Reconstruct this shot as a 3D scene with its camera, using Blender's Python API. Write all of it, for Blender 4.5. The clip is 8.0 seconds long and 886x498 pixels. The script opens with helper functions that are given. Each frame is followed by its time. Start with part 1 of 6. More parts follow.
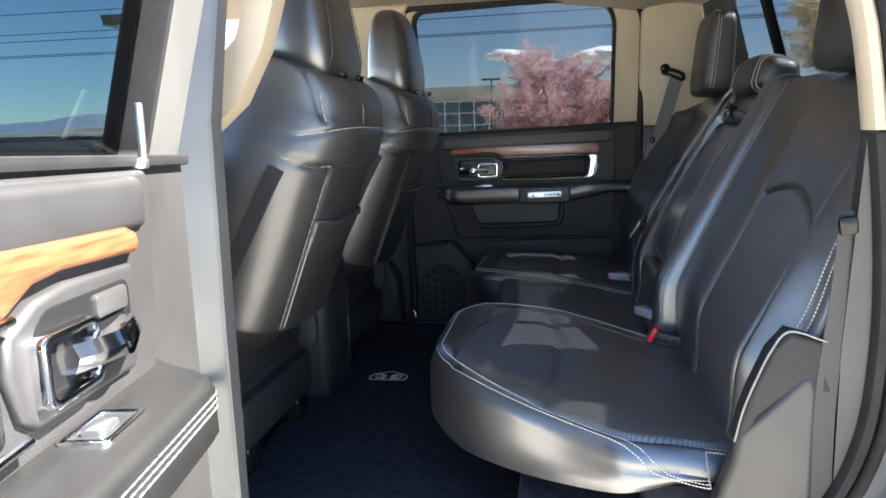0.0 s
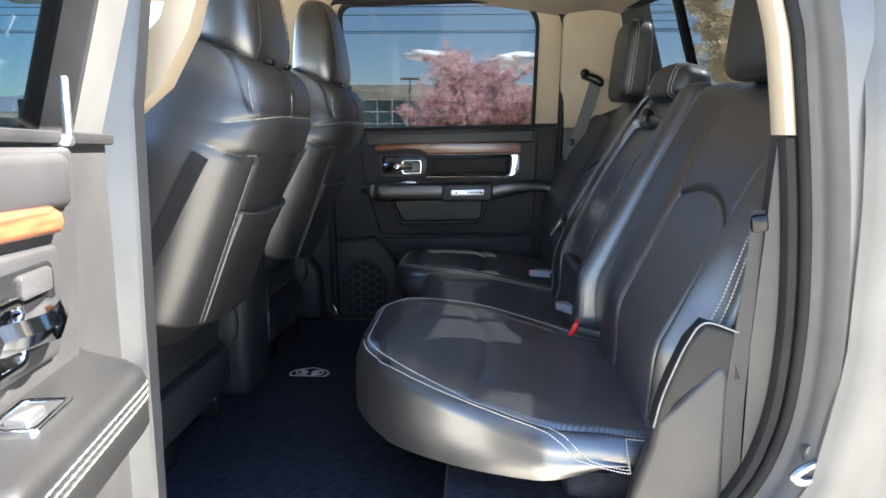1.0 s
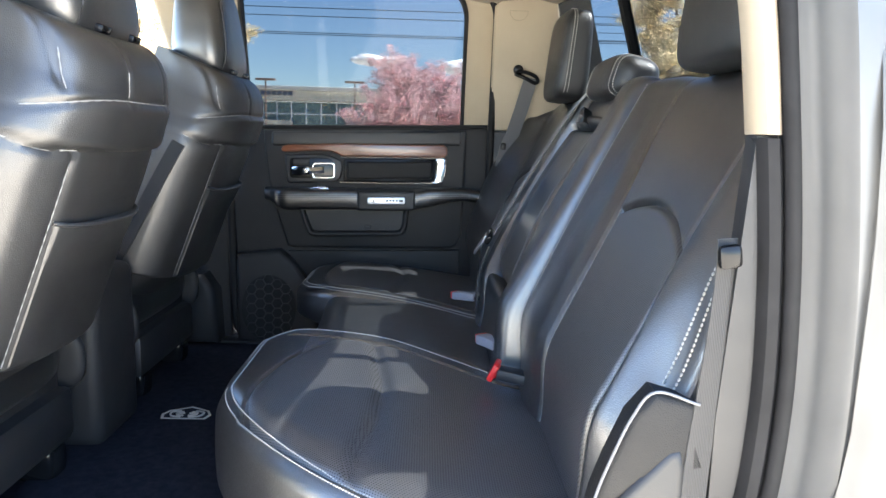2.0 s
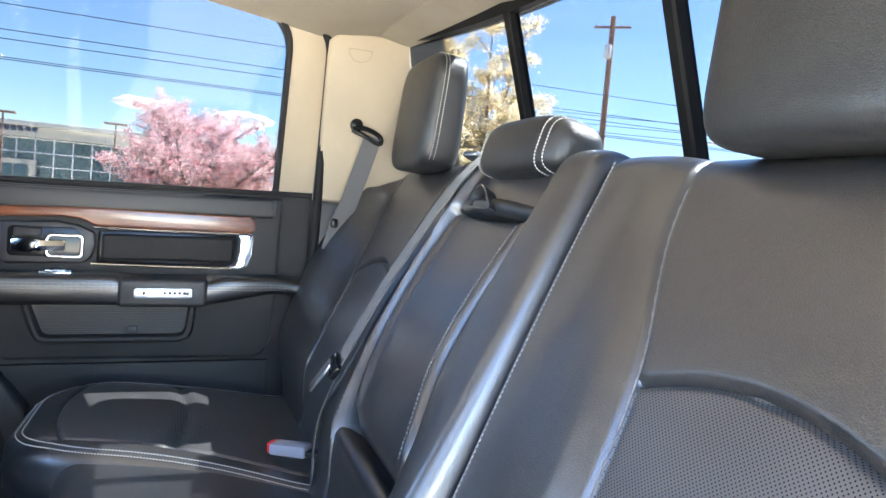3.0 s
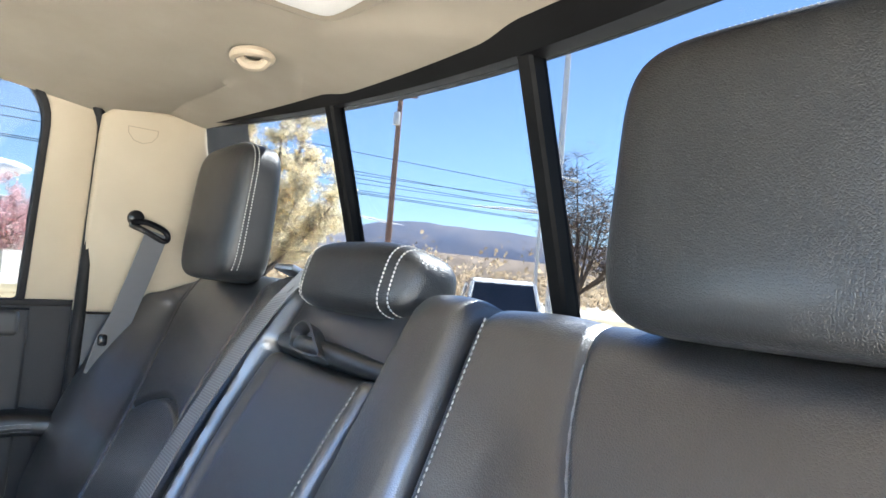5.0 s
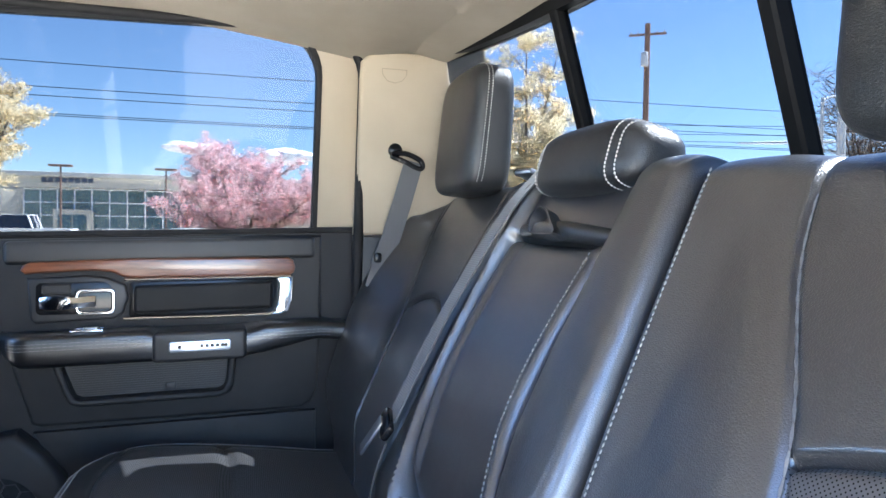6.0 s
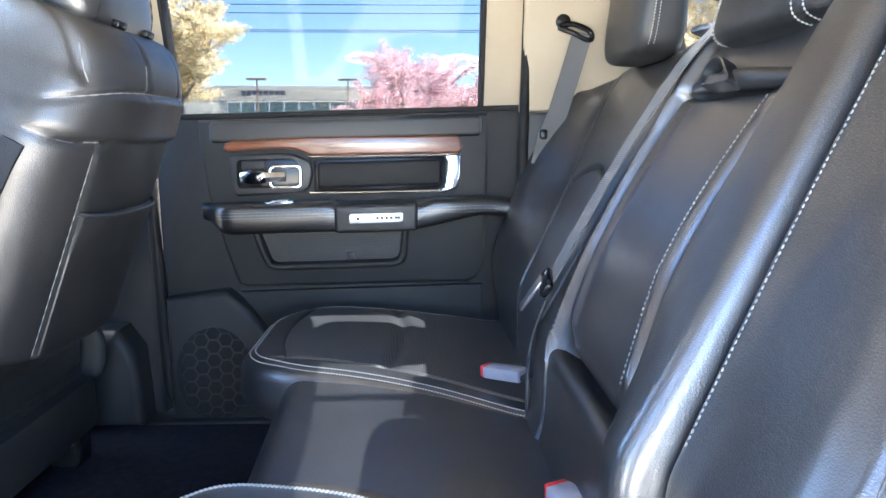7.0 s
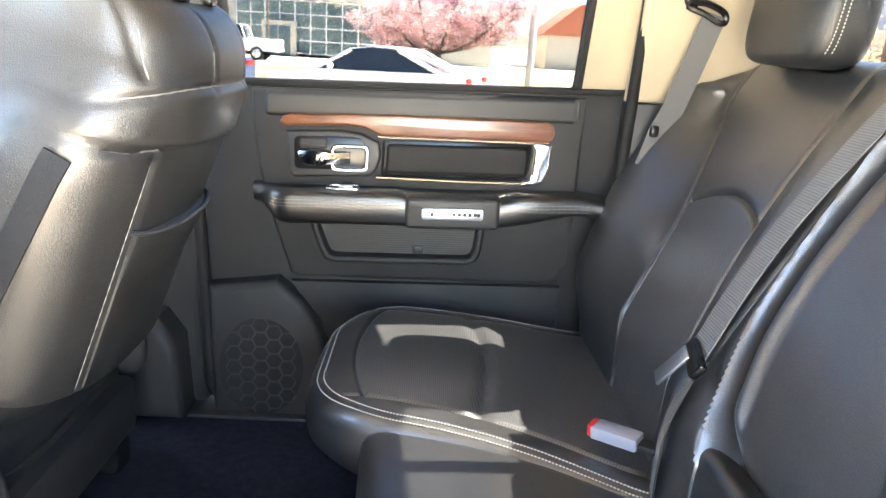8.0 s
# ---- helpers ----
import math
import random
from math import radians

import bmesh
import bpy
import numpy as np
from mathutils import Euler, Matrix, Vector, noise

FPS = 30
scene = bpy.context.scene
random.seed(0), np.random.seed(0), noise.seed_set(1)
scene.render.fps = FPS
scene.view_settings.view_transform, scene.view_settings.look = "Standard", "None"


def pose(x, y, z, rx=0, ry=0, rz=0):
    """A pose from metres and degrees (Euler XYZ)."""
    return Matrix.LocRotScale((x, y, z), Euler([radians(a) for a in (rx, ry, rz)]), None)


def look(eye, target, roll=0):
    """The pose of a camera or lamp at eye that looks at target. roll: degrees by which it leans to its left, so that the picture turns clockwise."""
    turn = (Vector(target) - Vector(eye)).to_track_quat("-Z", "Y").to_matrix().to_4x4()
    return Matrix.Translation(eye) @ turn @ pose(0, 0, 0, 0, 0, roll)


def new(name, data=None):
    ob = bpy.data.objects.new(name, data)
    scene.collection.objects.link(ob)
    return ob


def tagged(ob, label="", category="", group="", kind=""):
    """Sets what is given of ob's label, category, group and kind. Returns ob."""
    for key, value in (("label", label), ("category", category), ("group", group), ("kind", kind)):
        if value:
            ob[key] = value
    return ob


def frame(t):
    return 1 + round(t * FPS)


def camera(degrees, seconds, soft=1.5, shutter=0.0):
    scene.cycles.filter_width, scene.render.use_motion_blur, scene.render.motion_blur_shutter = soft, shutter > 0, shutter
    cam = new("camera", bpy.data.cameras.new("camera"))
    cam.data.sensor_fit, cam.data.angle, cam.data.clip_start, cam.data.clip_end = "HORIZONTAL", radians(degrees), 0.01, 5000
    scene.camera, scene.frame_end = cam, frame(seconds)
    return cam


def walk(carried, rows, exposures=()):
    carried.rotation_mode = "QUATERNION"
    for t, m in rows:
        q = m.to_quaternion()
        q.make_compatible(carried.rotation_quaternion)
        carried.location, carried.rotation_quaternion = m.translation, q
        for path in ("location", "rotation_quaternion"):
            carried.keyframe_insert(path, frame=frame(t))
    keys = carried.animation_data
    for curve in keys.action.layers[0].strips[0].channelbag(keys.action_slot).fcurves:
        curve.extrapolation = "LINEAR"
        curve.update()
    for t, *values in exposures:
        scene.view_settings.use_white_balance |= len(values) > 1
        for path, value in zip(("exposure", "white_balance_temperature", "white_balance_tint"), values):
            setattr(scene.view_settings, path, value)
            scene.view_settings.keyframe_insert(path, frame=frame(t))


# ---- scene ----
cam = camera(66.0, 8.0)
PATH = [
    (0, (-0.13, -1.929, 0.925), (-0.48, 0.011, 0.587), -1.8),
    (0.5, (-0.157, -1.948, 0.917), (-0.313, 0.019, 0.591), -0.4),
    (1, (-0.157, -1.937, 0.914), (-0.262, 0.031, 0.571), 0.3),
    (1.2, (-0.159, -1.92, 0.911), (-0.254, 0.046, 0.558), 0.1),
    (2.3, (-0.051, -1.501, 0.896), (0.142, 0.467, 0.593), 2.7),
    (2.5, (-0.06, -1.42, 0.901), (0.259, 0.534, 0.622), 3.3),
    (3, (-0.146, -1.024, 0.934), (0.542, 0.85, 0.815), 4.9),
    (3.5, (-0.104, -0.827, 1.03), (0.841, 0.935, 0.994), 6.0),
    (4, (-0.096, -0.805, 1.053), (1.129, 0.774, 1.145), 5.9),
    (4.2, (-0.089, -0.802, 1.055), (1.19, 0.731, 1.175), 5.4),
    (5.3, (-0.121, -0.817, 1.029), (0.96, 0.863, 1.107), 4.1),
    (5.5, (-0.12, -0.83, 1.013), (0.741, 0.975, 1.045), 2.9),
    (6, (-0.109, -0.876, 0.945), (0.446, 1.045, 0.883), 0.9),
    (6.5, (-0.081, -0.918, 0.917), (0.13, 1.063, 0.732), -0.4),
    (7, (-0.094, -0.9, 0.875), (-0.035, 1.071, 0.54), -0.0),
    (7.5, (-0.194, -0.762, 0.966), (-0.102, 1.171, 0.462), 2.2),
    (8, (-0.262, -0.668, 1.019), (-0.204, 1.245, 0.439), 3.6),
]
walk(cam, [(t, look(eye, target, roll)) for t, eye, target, roll in PATH], [
    (0.0, 4.11, 6550, 10), (1.2, 4.35, 6550, 10), (2.3, 5.05, 6450, 10), (2.6, 5.25, 6450, 10), (3.0, 5.75, 6400, 11), (3.5, 5.48, 6450, 10), (4.2, 5.43, 6400, 10), (5.3, 5.53, 6150, 11), (6.0, 5.40, 5900, 12),
    (6.5, 5.60, 6000, 12), (7.0, 5.90, 6200, 12), (7.5, 6.20, 7200, 12), (8.0, 6.50, 7800, 12)])

# ---- world, sun and exposure ----
SUN_DIR = Vector((0.60, 0.078, 0.74)).normalized()
world = bpy.data.worlds.new("world")
scene.world = world
world.use_nodes = True
wn = world.node_tree.nodes
sky = wn.new("ShaderNodeTexSky")
sky.sky_type = "NISHITA"
sky.sun_disc = False
sky.sun_elevation = math.asin(SUN_DIR.z)
sky.sun_rotation = math.atan2(SUN_DIR.x, SUN_DIR.y)
sky.altitude = 1400
sky.air_density = 1.1
sky.dust_density = 0.1
sky.ozone_density = 4.0
wn["Background"].inputs["Strength"].default_value = 0.056
world.node_tree.links.new(sky.outputs[0], wn["Background"].inputs["Color"])
sun_data = bpy.data.lights.new("sun", "SUN")
sun_data.energy = 5.0
sun_data.angle = radians(0.53)
sun_data.color = (1.0, 0.95, 0.87)
sun = new("sun", sun_data)
sun.matrix_world = look(SUN_DIR * 50, (0, 0, 0))


# ---- materials ----
def material(name):
    m = bpy.data.materials.new(name)
    m.use_nodes = True
    return m, m.node_tree.nodes, m.node_tree.links, m.node_tree.nodes["Principled BSDF"]


def coords(n, l, scale=(1, 1, 1)):
    tc = n.new("ShaderNodeTexCoord")
    mp = n.new("ShaderNodeMapping")
    mp.inputs["Scale"].default_value = scale
    l.new(tc.outputs["Object"], mp.inputs["Vector"])
    return mp.outputs["Vector"]


def tex_noise(n, l, vec, scale, detail=4.0, rough=0.55):
    t = n.new("ShaderNodeTexNoise")
    t.inputs["Scale"].default_value = scale
    t.inputs["Detail"].default_value = detail
    t.inputs["Roughness"].default_value = rough
    l.new(vec, t.inputs["Vector"])
    return t.outputs["Fac"]


def ramp(n, l, fac, lo, hi, a=0.3, b=0.7):
    r = n.new("ShaderNodeValToRGB")
    r.color_ramp.elements[0].position, r.color_ramp.elements[1].position = a, b
    r.color_ramp.elements[0].color = (*lo, 1)
    r.color_ramp.elements[1].color = (*hi, 1)
    l.new(fac, r.inputs["Fac"])
    return r.outputs["Color"]


def bump(n, l, height, strength, dist, under=None):
    b = n.new("ShaderNodeBump")
    b.inputs["Strength"].default_value = strength
    b.inputs["Distance"].default_value = dist
    l.new(height, b.inputs["Height"])
    if under is not None:
        l.new(under, b.inputs["Normal"])
    return b.outputs["Normal"]


def rough_range(n, l, fac, lo, hi):
    r = n.new("ShaderNodeMapRange")
    r.inputs["To Min"].default_value, r.inputs["To Max"].default_value = lo, hi
    l.new(fac, r.inputs["Value"])
    return r.outputs["Result"]


def surface(name, lo, hi, scale, rough=(0.4, 0.6), metal=0.0, grain=0.0, grain_scale=400.0, grain_dist=0.0006, spec=0.5, stretch=(1, 1, 1)):
    """A base colour that wanders between lo and hi, with gloss that wanders too and a fine grain."""
    m, n, l, p = material(name)
    v = coords(n, l, stretch)
    big = tex_noise(n, l, v, scale)
    l.new(ramp(n, l, big, lo, hi), p.inputs["Base Color"])
    l.new(rough_range(n, l, tex_noise(n, l, v, scale * 4.3), *rough), p.inputs["Roughness"])
    p.inputs["Metallic"].default_value = metal
    p.inputs["Specular IOR Level"].default_value = spec
    if grain:
        g = tex_noise(n, l, v, grain_scale, 2.0)
        l.new(bump(n, l, g, grain, grain_dist), p.inputs["Normal"])
    return m


def leather(name, lo, hi, rough=(0.34, 0.5), grain=0.5, coat=0.4, cell=420, deep=0.0006, spec=0.85):
    m, n, l, p = material(name)
    v = coords(n, l)
    l.new(ramp(n, l, tex_noise(n, l, v, 9.0), lo, hi), p.inputs["Base Color"])
    cells = n.new("ShaderNodeTexVoronoi")
    cells.feature = "DISTANCE_TO_EDGE"
    cells.inputs["Scale"].default_value = cell
    cells.inputs["Randomness"].default_value = 0.9
    warp = n.new("ShaderNodeVectorMath")
    warp.operation = "ADD"
    wob = n.new("ShaderNodeTexNoise")
    wob.inputs["Scale"].default_value = 120
    l.new(v, wob.inputs["Vector"])
    small = n.new("ShaderNodeVectorMath")
    small.operation = "SCALE"
    small.inputs["Scale"].default_value = 0.004
    l.new(wob.outputs["Color"], small.inputs[0])
    l.new(v, warp.inputs[0])
    l.new(small.outputs[0], warp.inputs[1])
    l.new(warp.outputs[0], cells.inputs["Vector"])
    edge = n.new("ShaderNodeMapRange")
    edge.inputs["From Max"].default_value = 0.25
    l.new(cells.outputs["Distance"], edge.inputs["Value"])
    l.new(bump(n, l, edge.outputs["Result"], grain, deep), p.inputs["Normal"])
    l.new(rough_range(n, l, tex_noise(n, l, v, 22.0), *rough), p.inputs["Roughness"])
    p.inputs["Specular IOR Level"].default_value = spec
    p.inputs["Coat Weight"].default_value = coat
    p.inputs["Coat Roughness"].default_value = 0.26
    p.inputs["Coat IOR"].default_value = 1.8
    return m


def perforated(name, lo, hi):
    """Leather pierced by fine rows of holes."""
    m, n, l, p = material(name)
    v = coords(n, l)
    sep = n.new("ShaderNodeSeparateXYZ")
    l.new(v, sep.inputs[0])

    def wave(out, f, shift=None):
        a = n.new("ShaderNodeMath")
        a.operation = "MULTIPLY"
        a.inputs[1].default_value = f
        l.new(out, a.inputs[0])
        s = n.new("ShaderNodeMath")
        s.operation = "SINE"
        l.new(a.outputs[0], s.inputs[0])
        return s.outputs[0]

    along = n.new("ShaderNodeMath")
    along.operation = "ADD"
    l.new(sep.outputs["X"], along.inputs[0])
    l.new(sep.outputs["Z"], along.inputs[1])
    wy, wx = wave(sep.outputs["Y"], 2 * math.pi / 0.0046), wave(along.outputs[0], 2 * math.pi / 0.0064)
    mul = n.new("ShaderNodeMath")
    mul.operation = "MULTIPLY"
    l.new(wy, mul.inputs[0])
    l.new(wx, mul.inputs[1])
    hole = n.new("ShaderNodeMapRange")
    hole.inputs["From Min"].default_value, hole.inputs["From Max"].default_value = 0.40, 0.85
    l.new(mul.outputs[0], hole.inputs["Value"])
    base = ramp(n, l, tex_noise(n, l, v, 12.0), lo, hi)
    mix = n.new("ShaderNodeMix")
    mix.data_type = "RGBA"
    l.new(hole.outputs["Result"], mix.inputs["Factor"])
    l.new(base, mix.inputs[6])
    mix.inputs[7].default_value = (0.004, 0.004, 0.004, 1)
    l.new(mix.outputs[2], p.inputs["Base Color"])
    inv = n.new("ShaderNodeMath")
    inv.operation = "SUBTRACT"
    inv.inputs[0].default_value = 1.0
    l.new(hole.outputs["Result"], inv.inputs[1])
    l.new(bump(n, l, inv.outputs[0], 0.45, 0.0008), p.inputs["Normal"])
    p.inputs["Roughness"].default_value = 0.42
    gloss = n.new("ShaderNodeMath")
    gloss.operation = "MULTIPLY"
    gloss.inputs[1].default_value = 1.0
    l.new(inv.outputs[0], gloss.inputs[0])
    l.new(gloss.outputs[0], p.inputs["Coat Weight"])
    l.new(gloss.outputs[0], p.inputs["Specular IOR Level"])
    p.inputs["Coat Roughness"].default_value = 0.34
    p.inputs["Coat IOR"].default_value = 1.6
    return m


def pane_material(name, tint, gloss=1.0):
    """Clear or tinted sheet glass."""
    m, n, l, p = material(name)
    n.remove(p)
    out = n["Material Output"]
    tr, gl, mix, lw = n.new("ShaderNodeBsdfTransparent"), n.new("ShaderNodeBsdfGlossy"), n.new("ShaderNodeMixShader"), n.new("ShaderNodeLayerWeight")
    tr.inputs["Color"].default_value = (*tint, 1)
    gl.inputs["Roughness"].default_value = 0.01
    gl.inputs["Color"].default_value = (gloss, gloss, gloss, 1)
    lw.inputs["Blend"].default_value = 0.5
    power, fac = n.new("ShaderNodeMath"), n.new("ShaderNodeMath")
    power.operation = "POWER"
    power.inputs[1].default_value = 5.0
    fac.operation = "MULTIPLY_ADD"
    fac.inputs[1].default_value, fac.inputs[2].default_value = 0.8, 0.005
    l.new(lw.outputs["Facing"], power.inputs[0])
    l.new(power.outputs[0], fac.inputs[0])
    l.new(fac.outputs[0], mix.inputs[0])
    l.new(tr.outputs[0], mix.inputs[1])
    l.new(gl.outputs[0], mix.inputs[2])
    l.new(mix.outputs[0], out.inputs["Surface"])
    return m


def wood_material():
    m, n, l, p = material("walnut_veneer")
    v = coords(n, l, (3.0, 3.0, 34.0))
    fac = tex_noise(n, l, v, 5.0, 8.0, 0.65)
    l.new(ramp(n, l, fac, (0.065, 0.022, 0.012), (0.215, 0.074, 0.033), 0.3, 0.72), p.inputs["Base Color"])
    p.inputs["Roughness"].default_value = 0.28
    p.inputs["Coat Weight"].default_value = 0.5
    p.inputs["Coat Roughness"].default_value = 0.15
    return m


def webbing(name, lo, hi):
    m, n, l, p = material(name)
    v = coords(n, l)
    w = n.new("ShaderNodeTexWave")
    w.inputs["Scale"].default_value = 160
    w.inputs["Distortion"].default_value = 0.6
    l.new(v, w.inputs["Vector"])
    l.new(ramp(n, l, w.outputs["Fac"], lo, hi), p.inputs["Base Color"])
    l.new(bump(n, l, w.outputs["Fac"], 0.5, 0.0006), p.inputs["Normal"])
    p.inputs["Roughness"].default_value = 0.62
    p.inputs["Sheen Weight"].default_value = 0.25
    return m


def leaf_material(name, lo, hi):
    m, n, l, p = material(name)
    g = n.new("ShaderNodeNewGeometry")
    l.new(ramp(n, l, g.outputs["Random Per Island"], lo, hi, 0.0, 1.0), p.inputs["Base Color"])
    p.inputs["Roughness"].default_value = 0.7
    p.inputs["Specular IOR Level"].default_value = 0.2
    thin, mix = n.new("ShaderNodeBsdfTranslucent"), n.new("ShaderNodeMixShader")
    l.new(p.inputs["Base Color"].links[0].from_socket, thin.inputs["Color"])
    mix.inputs[0].default_value = 0.55
    l.new(p.outputs[0], mix.inputs[1])
    l.new(thin.outputs[0], mix.inputs[2])
    l.new(mix.outputs[0], n["Material Output"].inputs["Surface"])
    return m


LEATHER = leather("black_leather", (0.013, 0.0132, 0.0137), (0.019, 0.0192, 0.0198), (0.26, 0.36), 0.30, 0.5)
LEATHER_SHINY = leather("worn_black_leather", (0.016, 0.0161, 0.0165), (0.024, 0.0241, 0.0246), (0.28, 0.38), 0.33, 0.75, 360, 0.0007)
SOFT_LEATHER = leather("soft_black_leather", (0.015, 0.0150, 0.0152), (0.022, 0.0220, 0.0222), (0.36, 0.48), 0.35, 0.30, 360, 0.0007, 0.7)
PEBBLED = leather("pebbled_black_leather", (0.010, 0.0102, 0.0102), (0.015, 0.0152, 0.0152), (0.34, 0.44), 0.38, 0.12, 380, 0.0007, 0.5)
SIDE = leather("matt_side_leather", (0.011, 0.0108, 0.0106), (0.016, 0.0157, 0.0154), (0.48, 0.60), 0.3, 0.0, 340, 0.0008, 0.22)
ARMREST = leather("gloss_black_vinyl", (0.006, 0.006, 0.0062), (0.009, 0.009, 0.0092), (0.30, 0.38), 0.15, 0.2)
PERF = perforated("perforated_leather", (0.036, 0.036, 0.0378), (0.050, 0.050, 0.0525))
PLASTIC = surface("black_grained_plastic", (0.012, 0.012, 0.0126), (0.018, 0.018, 0.019), 6, (0.42, 0.55), grain=0.35, grain_scale=900)
PLASTIC_GREY = surface("charcoal_grained_plastic", (0.0165, 0.0162, 0.0165), (0.024, 0.0236, 0.0243), 6, (0.45, 0.58), grain=0.6, grain_scale=520, grain_dist=0.001, spec=0.25)
GLOSS_BLACK = surface("gloss_black_plastic", (0.006, 0.006, 0.0065), (0.010, 0.010, 0.0105), 8, (0.12, 0.22), spec=0.22)
BEIGE = surface("beige_trim_plastic", (0.315, 0.262, 0.187), (0.36, 0.30, 0.215), 5, (0.5, 0.65), grain=0.3, grain_scale=800)
HEADLINER = surface("headliner_cloth", (0.258, 0.226, 0.176), (0.30, 0.265, 0.21), 7, (0.85, 0.95), grain=0.8, grain_scale=1200, grain_dist=0.0008, spec=0.2)
WOOD = wood_material()
CHROME = surface("chrome", (0.72, 0.73, 0.75), (0.8, 0.81, 0.83), 9, (0.05, 0.12), metal=1.0)
SATIN = surface("satin_metal", (0.45, 0.46, 0.48), (0.55, 0.56, 0.58), 30, (0.28, 0.42), metal=1.0)
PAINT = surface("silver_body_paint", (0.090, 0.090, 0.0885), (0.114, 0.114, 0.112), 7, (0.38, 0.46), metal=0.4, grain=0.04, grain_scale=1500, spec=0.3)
CLOTH = surface("speaker_cloth", (0.013, 0.013, 0.0135), (0.019, 0.019, 0.020), 90, (0.8, 0.95), grain=0.6, grain_scale=1800, spec=0.2)
RUBBER = surface("seal_rubber", (0.008, 0.008, 0.0085), (0.014, 0.014, 0.015), 18, (0.55, 0.75), grain=0.2, spec=0.2)
CARPET = surface("dark_carpet", (0.013, 0.015, 0.022), (0.028, 0.031, 0.042), 60, (0.95, 1.0), grain=1.0, grain_scale=1400, grain_dist=0.002, spec=0.1)
GLASS = pane_material("privacy_glass", (0.230, 0.243, 0.253))
GLASS_REAR = pane_material("rear_privacy_glass", (0.242, 0.254, 0.265))
GLASS_DARK = pane_material("dark_privacy_glass", (0.21, 0.26, 0.28))
WEB = webbing("belt_webbing", (0.060, 0.060, 0.062), (0.105, 0.105, 0.108))
# Dark copy of WEB: shade on turned and outboard webbing is put into colour.
WEB_SHADED = webbing("shaded_belt_webbing", (0.008, 0.0077, 0.0074), (0.017, 0.016, 0.015))
FRAME_BLACK = surface("black_window_frame", (0.004, 0.004, 0.0042), (0.007, 0.007, 0.0073), 8, (0.4, 0.5), spec=0.06)
RED = surface("red_button_plastic", (0.55, 0.012, 0.012), (0.65, 0.02, 0.018), 20, (0.3, 0.4))
BUCKLE_GREY = surface("grey_buckle_plastic", (0.25, 0.25, 0.29), (0.32, 0.32, 0.36), 20, (0.3, 0.42), grain=0.2)
THREAD = surface("pale_thread", (0.30, 0.29, 0.265), (0.42, 0.405, 0.375), 300, (0.7, 0.85))
SEAM = surface("seam_thread", (0.16, 0.16, 0.16), (0.24, 0.24, 0.235), 300, (0.6, 0.8))
THREAD_DARK = surface("grey_thread", (0.12, 0.12, 0.12), (0.18, 0.18, 0.18), 300, (0.6, 0.8))


# ---- mesh helpers ----
def finish(ob, me, material_, smooth=True, angle=40):
    me.materials.append(material_)
    if smooth:
        me.shade_smooth()
        me.set_sharp_from_angle(angle=radians(angle))
    return ob


def adopt(ob, parent):
    if parent is not None:
        ob.parent = parent
        ob.matrix_parent_inverse = parent_pose(parent).inverted()
    return ob


def parent_pose(p):
    m = p.matrix_basis.copy()
    return parent_pose(p.parent) @ p.matrix_parent_inverse @ m if p.parent else m


def part(name, bm, mat, parent=None, label="", smooth=True, angle=40, keep=False):
    """Link a bmesh, given in world coordinates, as one mesh object under a thing or a part."""
    if not keep:
        bmesh.ops.recalc_face_normals(bm, faces=bm.faces)
    me = bpy.data.meshes.new(name)
    bm.to_mesh(me)
    bm.free()
    ob = finish(new(name, me), me, mat, smooth, angle)
    adopt(ob, parent)
    if label:
        ob["label"] = label
    return ob


def thing(name, loc, label, category, group="", kind=""):
    e = new(name)
    e.empty_display_size = 0.05
    e.location = loc
    return tagged(e, label, category, group, kind)


def structure(name, bm, mat, label, category, smooth=True, angle=40):
    return tagged(part(name, bm, mat, None, "", smooth, angle), label, category, "", "structure")


def join(*bms):
    out = bmesh.new()
    for b in bms:
        me = bpy.data.meshes.new("tmp")
        b.to_mesh(me)
        b.free()
        out.from_mesh(me)
        bpy.data.meshes.remove(me)
    return out


def moved(bm, m):
    bmesh.ops.transform(bm, matrix=m, verts=bm.verts)
    return bm


def rbox(c, s, bevel=0.006, seg=2, turn=(0, 0, 0)):
    """A box with rounded edges: centre, size, bevel, turn in degrees."""
    bm = bmesh.new()
    bmesh.ops.create_cube(bm, size=1.0)
    bmesh.ops.scale(bm, vec=s, verts=bm.verts)
    b = min(bevel, 0.49 * min(s))
    if b > 0:
        bmesh.ops.bevel(bm, geom=bm.edges[:], offset=b, segments=seg, affect="EDGES", profile=0.5)
    return moved(bm, pose(*c, *turn))


def cyl(c, r, h, axis="z", n=24, bevel=0.0, r2=None):
    bm = bmesh.new()
    bmesh.ops.create_cone(bm, cap_ends=True, segments=n, radius1=r, radius2=r if r2 is None else r2, depth=h)
    if bevel:
        rim = [e for e in bm.edges if abs(e.verts[0].co.z - e.verts[1].co.z) < 1e-6]
        bmesh.ops.bevel(bm, geom=rim, offset=bevel, segments=2, affect="EDGES", profile=0.5)
    turn = {"z": (0, 0, 0), "x": (0, 90, 0), "y": (90, 0, 0)}[axis]
    return moved(bm, pose(*c, *turn))


